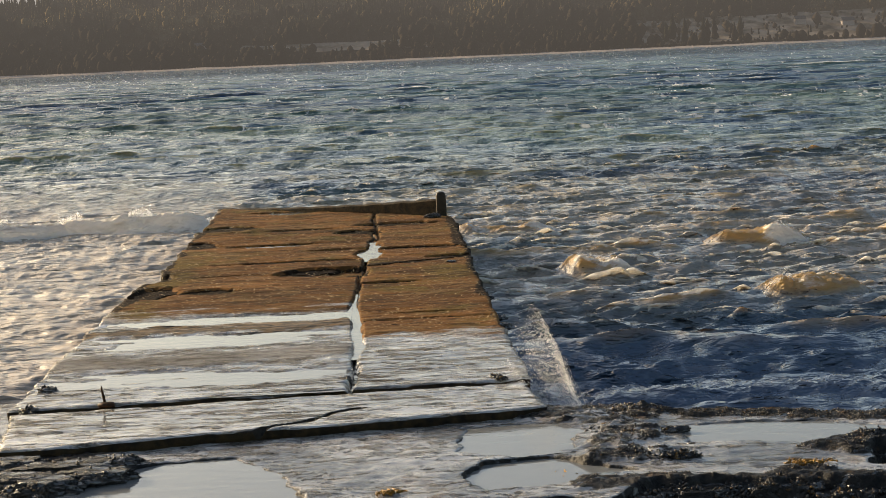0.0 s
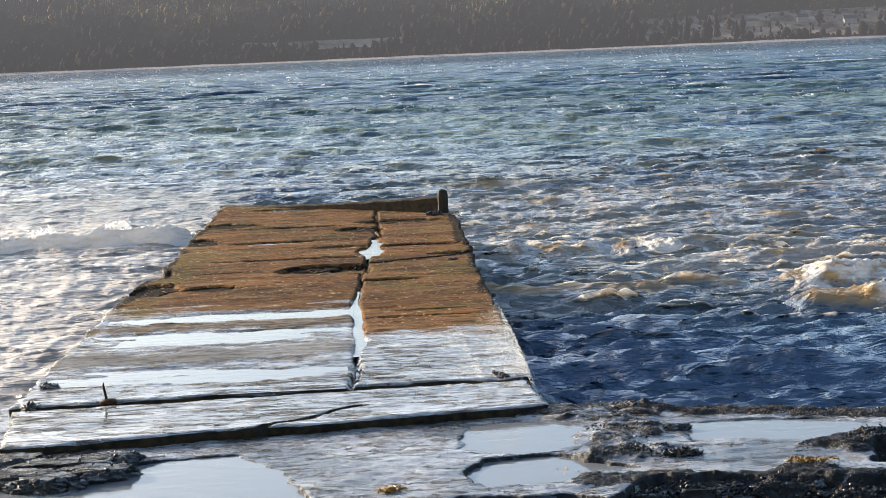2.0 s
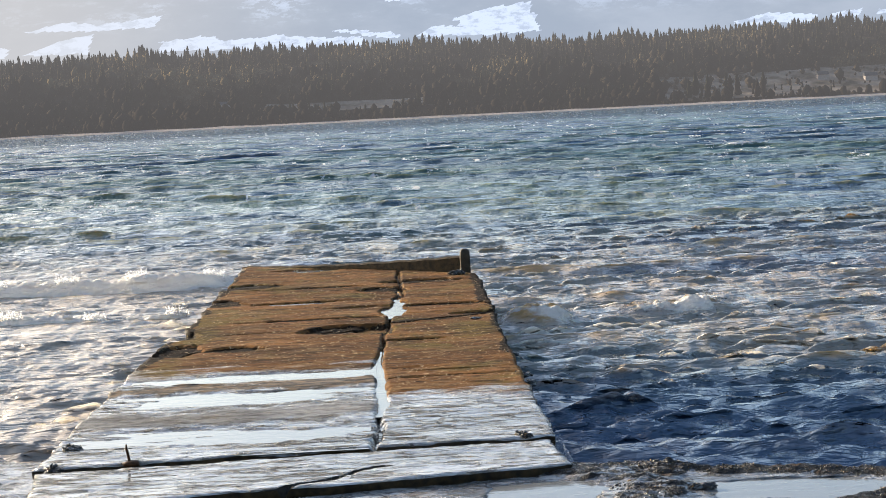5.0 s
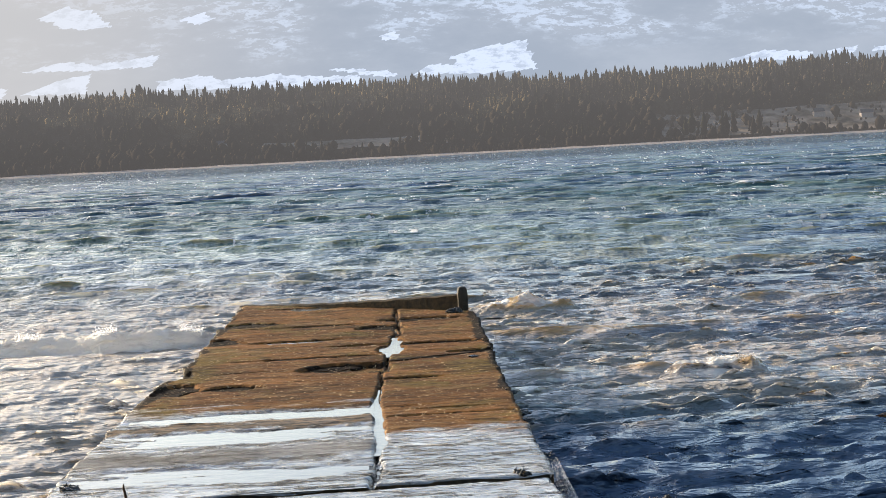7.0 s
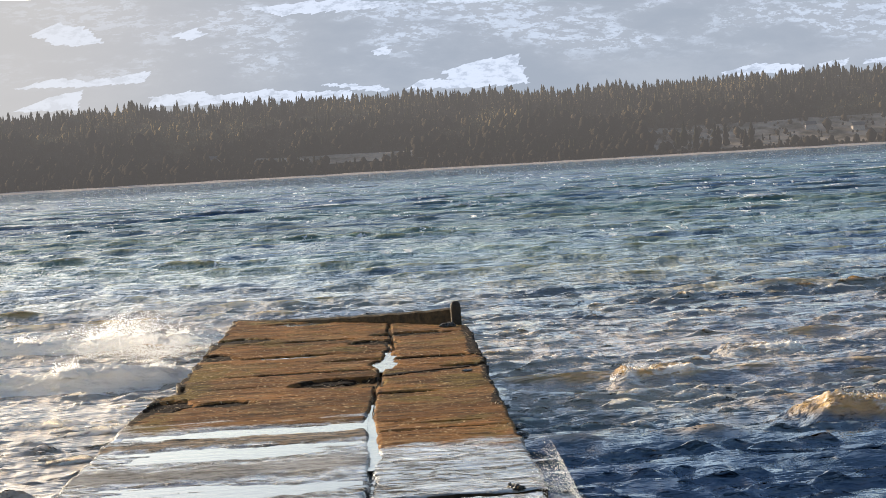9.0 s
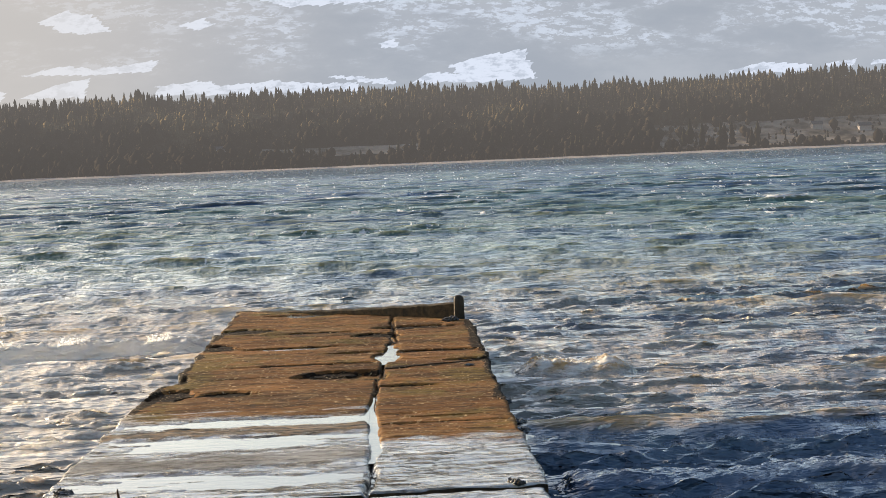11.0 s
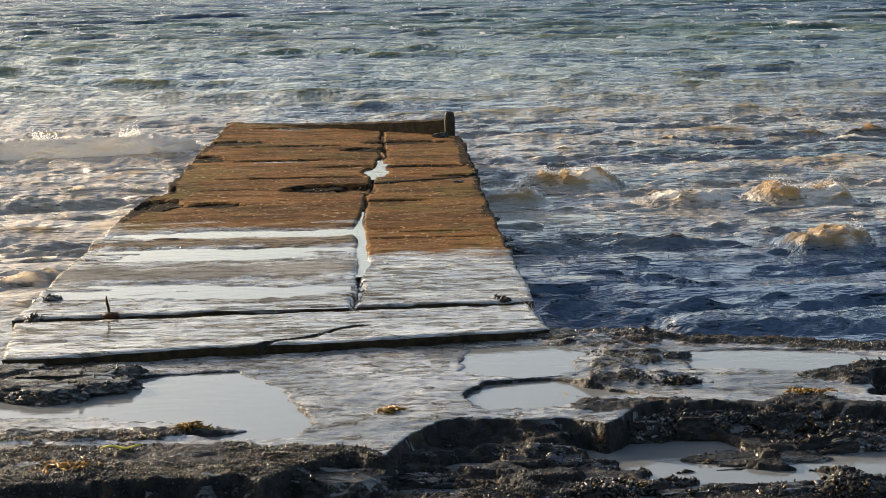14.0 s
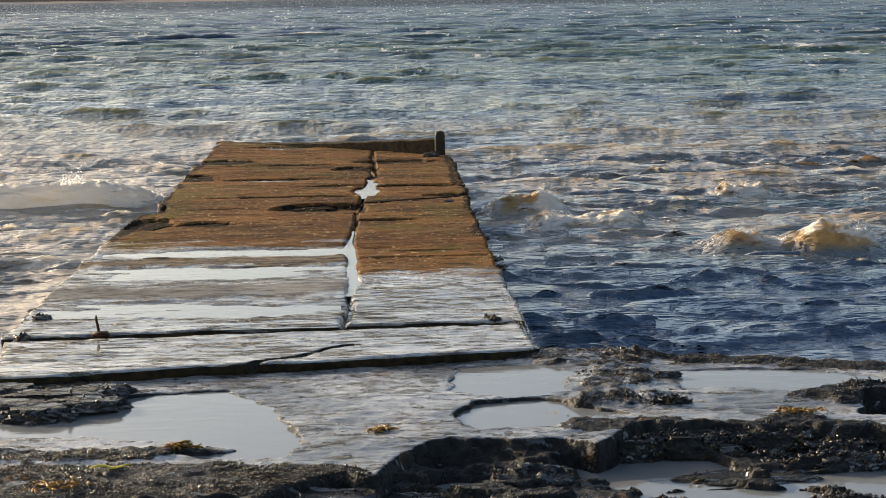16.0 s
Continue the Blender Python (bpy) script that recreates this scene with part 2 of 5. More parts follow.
def spray_material():
    s = Shade("airborne_spray")
    s.set(colour=(0.93, 0.93, 0.92), rough=0.35, ior=1.33)
    glow = s.node("ShaderNodeBsdfTranslucent")
    glow.inputs[0].default_value = (0.97, 0.96, 0.94, 1.0)
    mix = s.node("ShaderNodeMixShader")
    mix.inputs[0].default_value = 0.6
    s.link(s.bsdf.outputs[0], mix.inputs[1])
    s.link(glow.outputs[0], mix.inputs[2])
    clear = s.node("ShaderNodeBsdfTransparent")
    mix2 = s.node("ShaderNodeMixShader")
    mix2.inputs[0].default_value = 0.45
    s.link(mix.outputs[0], mix2.inputs[1])
    s.link(clear.outputs[0], mix2.inputs[2])
    s.link(mix2.outputs[0], s.out.inputs[0])
    return s.mat


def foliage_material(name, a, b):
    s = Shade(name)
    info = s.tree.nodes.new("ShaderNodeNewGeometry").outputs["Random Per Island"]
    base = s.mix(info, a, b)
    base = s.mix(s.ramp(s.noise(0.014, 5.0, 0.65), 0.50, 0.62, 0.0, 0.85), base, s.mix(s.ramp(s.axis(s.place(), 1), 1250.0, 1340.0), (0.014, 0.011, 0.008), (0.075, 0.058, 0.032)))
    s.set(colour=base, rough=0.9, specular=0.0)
    # over a kilometre of bright winter haze painted as emission, like the mountain behind
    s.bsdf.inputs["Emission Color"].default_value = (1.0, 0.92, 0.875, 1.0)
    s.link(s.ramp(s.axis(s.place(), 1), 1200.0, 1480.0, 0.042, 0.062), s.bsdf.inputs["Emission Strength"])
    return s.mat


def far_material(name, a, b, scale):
    """Far shore grass, boards and slates, with the woods' haze painted as emission."""
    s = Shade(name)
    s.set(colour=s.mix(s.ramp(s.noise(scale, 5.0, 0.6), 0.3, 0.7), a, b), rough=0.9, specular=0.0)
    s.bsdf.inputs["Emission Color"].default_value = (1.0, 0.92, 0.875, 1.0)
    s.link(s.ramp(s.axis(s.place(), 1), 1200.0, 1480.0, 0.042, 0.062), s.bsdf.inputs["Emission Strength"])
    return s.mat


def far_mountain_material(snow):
    """A distant backdrop, kilometres of bright winter haze painted into its glowing colour."""
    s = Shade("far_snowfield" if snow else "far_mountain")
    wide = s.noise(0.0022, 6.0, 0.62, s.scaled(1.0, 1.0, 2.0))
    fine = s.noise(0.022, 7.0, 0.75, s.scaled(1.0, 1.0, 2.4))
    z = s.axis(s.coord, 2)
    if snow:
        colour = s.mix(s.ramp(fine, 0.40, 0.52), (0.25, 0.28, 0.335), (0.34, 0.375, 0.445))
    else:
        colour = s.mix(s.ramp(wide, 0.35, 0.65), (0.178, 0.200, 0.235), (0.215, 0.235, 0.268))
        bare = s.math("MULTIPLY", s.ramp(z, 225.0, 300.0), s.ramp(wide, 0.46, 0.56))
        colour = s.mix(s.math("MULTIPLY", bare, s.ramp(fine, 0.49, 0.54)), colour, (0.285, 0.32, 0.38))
    # sun haze painted in: warmer and brighter towards the left
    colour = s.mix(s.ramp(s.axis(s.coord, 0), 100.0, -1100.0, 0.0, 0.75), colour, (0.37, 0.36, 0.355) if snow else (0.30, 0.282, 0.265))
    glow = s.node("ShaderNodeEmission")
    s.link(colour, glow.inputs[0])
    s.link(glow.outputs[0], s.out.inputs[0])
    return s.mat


WATER = water_material()
PUDDLE = puddle_material()
CONCRETE = concrete_material()
# dark algae with the shade of upright faces painted into its colour
ALGAE_SHADE = plain_material("algae_and_side_shade", (0.008, 0.006, 0.004), (0.042, 0.026, 0.010), 14.0, 0.7, 0.6, 0.02)
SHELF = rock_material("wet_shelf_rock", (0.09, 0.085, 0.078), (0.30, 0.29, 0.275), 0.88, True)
ROCK = rock_material("dark_shore_rock", (0.010, 0.010, 0.010), (0.042, 0.039, 0.034), 0.50)
SHELL = shell_material()
WOOD = plain_material("old_wet_timber", (0.016, 0.013, 0.009), (0.050, 0.038, 0.024), 9.0, 0.55, 0.5, 0.02)
RUST = plain_material("rusted_iron", (0.018, 0.009, 0.005), (0.06, 0.026, 0.010), 40.0, 0.6)
WEED = plain_material("rockweed", (0.10, 0.055, 0.012), (0.26, 0.13, 0.02), 22.0, 0.35)
LEAF = plain_material("yellow_leaf", (0.42, 0.33, 0.03), (0.52, 0.42, 0.08), 30.0, 0.5)
PEBBLE = plain_material("wet_gravel", (0.020, 0.020, 0.019), (0.075, 0.072, 0.066), 30.0, 0.40)
SPRAY = spray_material()
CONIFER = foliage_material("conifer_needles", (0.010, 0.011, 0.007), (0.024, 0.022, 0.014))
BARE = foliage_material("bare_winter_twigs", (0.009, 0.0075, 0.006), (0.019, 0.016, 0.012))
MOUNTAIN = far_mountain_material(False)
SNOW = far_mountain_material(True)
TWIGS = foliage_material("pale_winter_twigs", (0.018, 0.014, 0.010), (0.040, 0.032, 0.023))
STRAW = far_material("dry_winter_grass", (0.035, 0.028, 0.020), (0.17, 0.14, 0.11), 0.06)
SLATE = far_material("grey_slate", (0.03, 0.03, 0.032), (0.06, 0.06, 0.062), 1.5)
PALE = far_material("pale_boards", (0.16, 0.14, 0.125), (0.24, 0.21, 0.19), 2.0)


# ---- mesh helpers ----
def link_mesh(name, mesh, material, parent=None, label=""):
    mesh.materials.append(material)
    ob = new(name, mesh)
    if parent:
        ob.parent = parent
    if label:
        ob["label"] = label
    return ob


def part(name, bm, material, parent=None, label="", smooth=True):
    mesh = bpy.data.meshes.new(name)
    bmesh.ops.recalc_face_normals(bm, faces=bm.faces)
    bm.to_mesh(mesh)
    bm.free()
    if smooth:
        mesh.shade_smooth()
    return link_mesh(name, mesh, material, parent, label)


def raw(name, verts, faces, material, parent=None, label="", smooth=True):
    mesh = bpy.data.meshes.new(name)
    verts, faces = np.asarray(verts, np.float32), np.asarray(faces, np.int32)
    k = faces.shape[1]
    mesh.vertices.add(len(verts))
    mesh.vertices.foreach_set("co", verts.ravel())
    mesh.loops.add(faces.size)
    mesh.loops.foreach_set("vertex_index", faces.ravel())
    mesh.polygons.add(len(faces))
    mesh.polygons.foreach_set("loop_start", np.arange(0, faces.size, k, dtype=np.int32))
    mesh.update(calc_edges=True)
    if smooth:
        mesh.shade_smooth()
    return link_mesh(name, mesh, material, parent, label)


def quads(rows, cols, start=0):
    i = (np.arange(rows - 1)[:, None] * cols + np.arange(cols - 1)[None, :]).ravel() + start
    return np.stack([i, i + 1, i + cols + 1, i + cols], 1)


def empty(name, label, category, group="", kind=""):
    return tagged(new(name), label, category, group, kind)


_table = np.random.RandomState(7).rand(256, 256)


def value(x, y):
    """Smooth random values 0..1 over the plane."""
    xi, yi = np.floor(x).astype(int), np.floor(y).astype(int)
    u, v = x - xi, y - yi
    u, v = u * u * (3 - 2 * u), v * v * (3 - 2 * v)
    g = lambda a, b: _table[a % 256, b % 256]
    return (g(xi, yi) * (1 - u) + g(xi + 1, yi) * u) * (1 - v) + (g(xi, yi + 1) * (1 - u) + g(xi + 1, yi + 1) * u) * v


def fbm(x, y, octaves=4, gain=0.5):
    x, y = np.asarray(x, float), np.asarray(y, float)
    total, amp, norm = 0, 1.0, 0
    for k in range(octaves):
        total = total + amp * value(x + 17.3 * k, y - 9.1 * k)
        norm += amp
        x, y, amp = x * 2.03, y * 2.03, amp * gain
    return total / norm


def smooth(a, b, x):
    t = np.clip((x - a) / (b - a), 0, 1)
    return t * t * (3 - 2 * t)


STONE_V = np.array([(1, 0, -0.2), (-1, 0.1, 0), (0.1, 1, 0.15), (0, -1, 0), (0.1, 0.1, 1), (0, 0, -1)], float)
STONE_F = np.array([(0, 2, 4), (2, 1, 4), (1, 3, 4), (3, 0, 4), (2, 0, 5), (1, 2, 5), (3, 1, 5), (0, 3, 5)])
DROP_V = np.array([(1, 1, 1), (-1, -1, 1), (-1, 1, -1), (1, -1, -1)], float) * 0.8
DROP_F = np.array([(0, 2, 1), (0, 1, 3), (0, 3, 2), (1, 2, 3)])


def scatter(name, centres, sizes, material, rng, parent=None, label="", shape="stone", tilt=1.0):
    """Many small separate pieces joined into one mesh. sizes: n x 3 half-axes."""
    base, faces = (STONE_V, STONE_F) if shape == "stone" else (DROP_V, DROP_F)
    n = len(centres)
    ang = rng.rand(n, 3) * 2 * np.pi * np.array([1, tilt, tilt]) * np.array([1, 0.25, 0.25])
    v = base[None] * sizes[:, None, :]
    c, s = np.cos(ang[:, 1])[:, None], np.sin(ang[:, 1])[:, None]
    v = np.stack([v[..., 0] * c + v[..., 2] * s, v[..., 1], -v[..., 0] * s + v[..., 2] * c], -1)
    c, s = np.cos(ang[:, 2])[:, None], np.sin(ang[:, 2])[:, None]
    v = np.stack([v[..., 0], v[..., 1] * c - v[..., 2] * s, v[..., 1] * s + v[..., 2] * c], -1)
    c, s = np.cos(ang[:, 0])[:, None], np.sin(ang[:, 0])[:, None]
    v = np.stack([v[..., 0] * c - v[..., 1] * s, v[..., 0] * s + v[..., 1] * c, v[..., 2]], -1)
    v = v + centres[:, None, :]
    f = (faces[None] + (np.arange(n) * len(base))[:, None, None]).reshape(-1, 3)
    return raw(name, v.reshape(-1, 3), f, material, parent, label, smooth=shape == "stone")


# ---- ground: bank, rock shelf, lake bed and far shore in one sheet ----
def inside(x, y, corners, wobble=0.10, seed=0.0):
    """Distance into an area given by a few corners (negative outside), with an uneven edge."""
    best, odd = np.full(np.shape(x), 1e9), np.zeros(np.shape(x), bool)
    for (ax, ay), (bx, by) in zip(corners, corners[1:] + corners[:1]):
        f = np.clip(((x - ax) * (bx - ax) + (y - ay) * (by - ay)) / ((bx - ax) ** 2 + (by - ay) ** 2), 0, 1)
        best = np.minimum(best, np.hypot(x - ax - f * (bx - ax), y - ay - f * (by - ay)))
        if ay != by:
            odd ^= ((ay > y) != (by > y)) & (x < (bx - ax) * (y - ay) / (by - ay) + ax)
    return np.where(odd, best, -best) + wobble * (fbm(x * 4.5 + seed, y * 7.0, 4, 0.6) - 0.5)


WIDE_POOL = ((-2.75, 10.14), (-1.90, 10.16), (-1.46, 10.62), (-1.04, 10.60), (-0.77, 10.26), (-0.62, 9.79), (-0.46, 9.26), (-0.60, 8.98), (-1.25, 9.06), (-0.86, 9.18), (-1.28, 9.40), (-1.80, 9.56), (-2.75, 9.64))
ROUND_POOL = ((0.38, 9.72), (0.52, 10.18), (0.95, 10.24), (1.24, 10.00), (1.48, 9.77), (1.18, 9.72), (1.00, 9.56), (0.55, 9.48))
EDGE_POOL = ((0.40, 10.46), (0.50, 11.12), (1.10, 11.15), (1.24, 10.89), (1.08, 10.40), (0.72, 10.28))
SHEET_POOL = ((1.80, 10.39), (1.95, 10.93), (2.75, 10.87), (3.2, 10.59), (2.7, 10.29))
CORNER_POOL = ((2.80, 9.69), (2.95, 10.08), (3.9, 10.14), (3.9, 9.54))
WIDE_SHEET = ((-2.9, 9.25), (-2.9, 10.25), (-1.9, 10.25), (-1.42, 10.66), (-0.98, 10.66), (-0.45, 10.25), (-0.35, 9.1), (-0.7, 9.02), (-1.3, 9.10))
SHELF_POOLS = ((WIDE_POOL, 0.055, 0.450), (ROUND_POOL, 0.060, 0.436), (EDGE_POOL, 0.030, 0.458), (SHEET_POOL, 0.030, 0.447), (CORNER_POOL, 0.20, 0.33))
LOW_POOLS = ((1.50, 9.04, 0.46, 0.34, 0.20), (1.75, 8.56, 0.50, 0.16, 0.16), (2.55, 8.86, 0.55, 0.22, 0.20), (-0.33, 8.30, 0.27, 0.13, 0.16), (-1.32, 8.36, 0.52, 0.13, 0.14), (0.42, 8.86, 0.20, 0.11, 0.16), (0.22, 8.46, 0.30, 0.05, 0.10))
# dark, overgrown stretches of the shelf: corners and lift
GROWN = (
    (((-3.2, 9.20), (-1.55, 9.26), (-1.10, 9.28), (-0.80, 9.06), (-1.50, 8.96), (-3.2, 9.00)), 0.015, 0.72),
    (((0.70, 11.45), (1.20, 11.72), (1.95, 11.52), (1.70, 10.99), (1.72, 10.59), (1.42, 10.26), (1.22, 10.42), (1.40, 10.93)), 0.022, 0.58),
    (((1.20, 10.26), (1.75, 10.24), (1.62, 9.89), (1.10, 10.02)), 0.030, 0.6),
    (((1.00, 9.60), (1.55, 9.66), (2.05, 9.58), (2.45, 9.70), (2.78, 9.52), (3.2, 9.20), (2.9, 8.85), (1.05, 9.40)), 0.015, 0.95),
    (((2.45, 10.12), (2.62, 10.32), (3.5, 10.46), (3.5, 10.14), (2.8, 9.89)), 0.030, 0.8),
    (((-2.65, 10.93), (-2.05, 10.89), (-1.66, 10.58), (-1.64, 10.32), (-1.92, 10.02), (-2.75, 10.04)), 0.010, 0.95),
    (((1.60, 11.75), (1.62, 11.28), (2.30, 11.04), (3.60, 10.66), (3.60, 11.50)), 0.012, 0.85),
    (((-3.3, 8.96), (-0.9, 8.90), (-0.30, 8.82), (-0.02, 8.54), (-0.4, 7.60), (-3.3, 7.60)), 0.0, 0.85),
)


def ledge(x):
    """Where the shelf breaks off towards the bank."""
    line = np.interp(x, (-3.0, -0.66, -0.30, -0.06, 0.02, 0.18, 0.38, 1.00, 1.16, 1.30, 1.50, 2.1, 2.7, 3.3), (8.16, 8.28, 8.64, 8.56, 8.84, 9.14, 9.28, 9.27, 9.16, 9.30, 9.52, 9.46, 9.38, 9.06))
    return line + 0.10 * (fbm(x * 2.6 + 3, x * 0 + 5) - 0.5)


def growth(x, y):
    """How far black weed, mussels and painted backlit shade cover the rock, 0 to 1."""
    g = smooth(0.03, -0.05, y - ledge(x))
    for i, (corners, lift, cover) in enumerate(GROWN):
        g = np.maximum(g, cover * smooth(-0.06, 0.05, inside(x, y, corners, 0.22, 3.0 * i)))
    return g * smooth(12.6, 12.2, y)


def ground_height(x, y):
    x, y = np.asarray(x, float), np.asarray(y, float)
    rough = fbm(x * 1.3, y * 2.6, 5) - 0.5 + 0.5 * (fbm(x * 5, y * 17, 5, 0.65) - 0.5)
    shelf = 0.464 - 0.012 * smooth(1.15, 2.0, x) + 0.040 * rough
    knobs = fbm(x * 8 + 2, y * 12, 5, 0.62)
    for i, (corners, lift, cover) in enumerate(GROWN):
        shelf = shelf + smooth(-0.04, 0.07, inside(x, y, corners, 0.22, 3.0 * i)) * (lift * (0.4 + 1.3 * knobs) + 0.05 * (knobs - 0.5))
    for i, (corners, drop, level) in enumerate(SHELF_POOLS):
        shelf = shelf - drop * smooth(-0.02, 0.03, inside(x, y, corners, 0.13, 11.0 + i))
    step = smooth(-0.05, 0.03, y - ledge(x) + 0.16 * (fbm(x * 6, y * 6, 4) - 0.5))
    bed = 7.0 * fbm(x * 1.5 + 9, y * 3.4, 5, 0.55)
    layers = np.floor(bed) + smooth(0.34, 0.56, bed - np.floor(bed))
    low = 0.185 + 0.05 * smooth(0.4, -0.2, x) + 0.036 * layers + 0.05 * (fbm(x * 9, y * 14, 5, 0.65) - 0.5)
    for cx, cy, rx, ry, drop in LOW_POOLS:
        d = np.hypot((x - cx) / rx, (y - cy) / ry) + 0.7 * (fbm(x * 3.1, y * 3.9 + cx, 4) - 0.5)
        low = low - drop * smooth(1.08, 0.90, d)
    z = low + (shelf - low) * step + 0.012 * (fbm(x * 9, y * 16, 3) - 0.5)
    gravel = smooth(8.34, 8.06, y + 0.35 * (fbm(x * 1.2, y, 3) - 0.5) - 0.05 * x)
    z = z + gravel * (0.31 + 0.02 * (fbm(x * 8, y * 8, 3) - 0.5) - z)
    z = z + smooth(7.6, 1.0, y) * (1.3 - 0.31)
    shore = 11.66 - 0.31 * (np.minimum(x, 3.4) - 1.1) + 0.34 * (fbm(x * 1.7, y * 1.7, 4) - 0.5)
    sea = smooth(-0.05, 0.22, y - shore)
    z = z - sea * (z + 0.25) - smooth(0.2, 6.0, y - shore) * 0.9
    hill = smooth(1195, 1440, y) * (58 + 3 * smooth(0, -300, x) + 14 * (fbm(x * 0.006, y * 0.004, 3) - 0.5)) + smooth(1440, 2100, y) * 10
    return np.where(y > 600, -1.1 + smooth(1185, 1200, y) * 1.6 + hill, z)


def spaced(fine_a, fine_b, step, low, high, growth):
    mid = list(np.arange(fine_a, fine_b + step / 2, step))
    for end, sign in ((high, 1), (low, -1)):
        d, p, side = step, (mid[-1] if sign > 0 else mid[0]), []
        while (p < end if sign > 0 else p > end):
            d *= growth
            p += sign * d
            side.append(p)
        mid = mid + side if sign > 0 else side[::-1] + mid
    return np.array(mid)


def pool_sheet(corners, level, grow, label):
    bm = bmesh.new()
    mx, my = sum(c[0] for c in corners) / len(corners), sum(c[1] for c in corners) / len(corners)
    face = bm.faces.new([bm.verts.new((x + grow * (1 if x > mx else -1), y + grow * (1 if y > my else -1), level)) for x, y in corners])
    bmesh.ops.triangulate(bm, faces=[face])
    return tagged(part("tide_pool", bm, PUDDLE), label, "pool", "pools in the rock shelf")


def build_ground():
    xs = spaced(-3.3, 4.3, 0.018, -1500, 1500, 1.22)
    ys = np.concatenate([spaced(7.4, 12.4, 0.018, -80, 60, 1.25), np.array([90, 150, 300, 500, 700, 900, 1100, 1180, 1190, 1200, 1212, 1230, 1260, 1290, 1320, 1350, 1380, 1410, 1440, 1500, 1600, 1800, 2100, 2300])])
    xx, yy = np.meshgrid(xs, ys)
    v = np.stack([xx, yy, ground_height(xx, yy)], -1).reshape(-1, 3)
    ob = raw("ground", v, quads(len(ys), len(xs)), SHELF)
    ob.data.attributes.new("growth", "FLOAT", "POINT").data.foreach_set("value", growth(xx, yy).astype(np.float32).ravel())
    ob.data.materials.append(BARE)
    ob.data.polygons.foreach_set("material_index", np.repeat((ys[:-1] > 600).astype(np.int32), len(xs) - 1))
    tagged(ob, "wet dark rock shelf and gravel shore running down under the lake", "shore ground", kind="structure")
    for corners, drop, level in SHELF_POOLS:
        pool_sheet(WIDE_SHEET if corners is WIDE_POOL else corners, level, 0.07, "still shallow pool reflecting the sky in wet rock")


build_ground()
for corners, level in ((((0.0, 8.05), (3.3, 8.05), (3.3, 9.6), (0.0, 9.6)), 0.292), (((-2.7, 8.05), (-0.02, 8.05), (-0.02, 8.95), (-2.7, 8.95)), 0.300)):
    pool_sheet(corners, level, 0.0, "shallow pool winding between black shore rocks")

# ---- the jetty ----
jetty = empty("jetty", "low old concrete jetty, brown with algae and wet with puddles", "jetty")


def seam_x(y):
    """The wandering joint between the two rows of slabs."""
    return np.interp(y, (11.0, 12.3, 13.9, 16.5, 18.7, 20.8, 22.4, 26.2), (-0.31, -0.31, -0.27, -0.33, -0.28, -0.23, -0.10, -0.16)) + 0.07 * (fbm(np.asarray(y) * 1.7, np.asarray(y) * 0 + 2, 4) - 0.5)


# dark hollows on the brown part: x, y, half width, half length, depth
HOLLOWS = ((-0.75, 19.15, 0.46, 0.42, 0.045), (-0.42, 18.95, 0.20, 0.55, 0.05), (-1.95, 17.88, 0.42, 0.20, 0.035), (-2.5, 18.0, 0.24, 0.5, 0.04), (-2.62, 19.2, 0.22, 0.40, 0.06), (-0.35, 23.3, 0.35, 0.35, 0.03), (-2.5, 22.5, 0.3, 0.4, 0.03), (-2.3, 24.6, 0.45, 0.35, 0.025), (0.05, 17.95, 0.32, 0.10, 0.03), (0.75, 20.1, 0.35, 0.16, 0.03), (0.35, 21.2, 0.6, 0.13, 0.03), (-1.2, 20.2, 0.9, 0.10, 0.02), (0.3, 15.35, 0.7, 0.05, 0.02), (0.2, 24.3, 0.6, 0.3, 0.03), (-1.4, 24.0, 0.8, 0.14, 0.02))


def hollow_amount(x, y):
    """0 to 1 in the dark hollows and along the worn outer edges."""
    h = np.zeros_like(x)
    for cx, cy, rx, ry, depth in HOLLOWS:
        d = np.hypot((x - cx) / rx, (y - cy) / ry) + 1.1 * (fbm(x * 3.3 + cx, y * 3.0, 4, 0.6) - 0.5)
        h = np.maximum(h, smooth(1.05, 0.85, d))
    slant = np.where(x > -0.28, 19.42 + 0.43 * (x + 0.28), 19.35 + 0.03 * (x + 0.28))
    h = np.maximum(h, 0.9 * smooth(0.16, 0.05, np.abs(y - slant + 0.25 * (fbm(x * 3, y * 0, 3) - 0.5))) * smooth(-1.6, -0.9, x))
    # the front slab's crack, darkened in colour as well as cut
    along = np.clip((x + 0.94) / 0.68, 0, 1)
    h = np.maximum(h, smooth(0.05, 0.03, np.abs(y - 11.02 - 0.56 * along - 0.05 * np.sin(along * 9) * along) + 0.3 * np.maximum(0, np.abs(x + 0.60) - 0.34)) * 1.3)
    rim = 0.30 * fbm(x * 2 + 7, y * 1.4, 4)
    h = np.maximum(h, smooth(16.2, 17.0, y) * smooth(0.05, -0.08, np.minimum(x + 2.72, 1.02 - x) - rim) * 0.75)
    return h


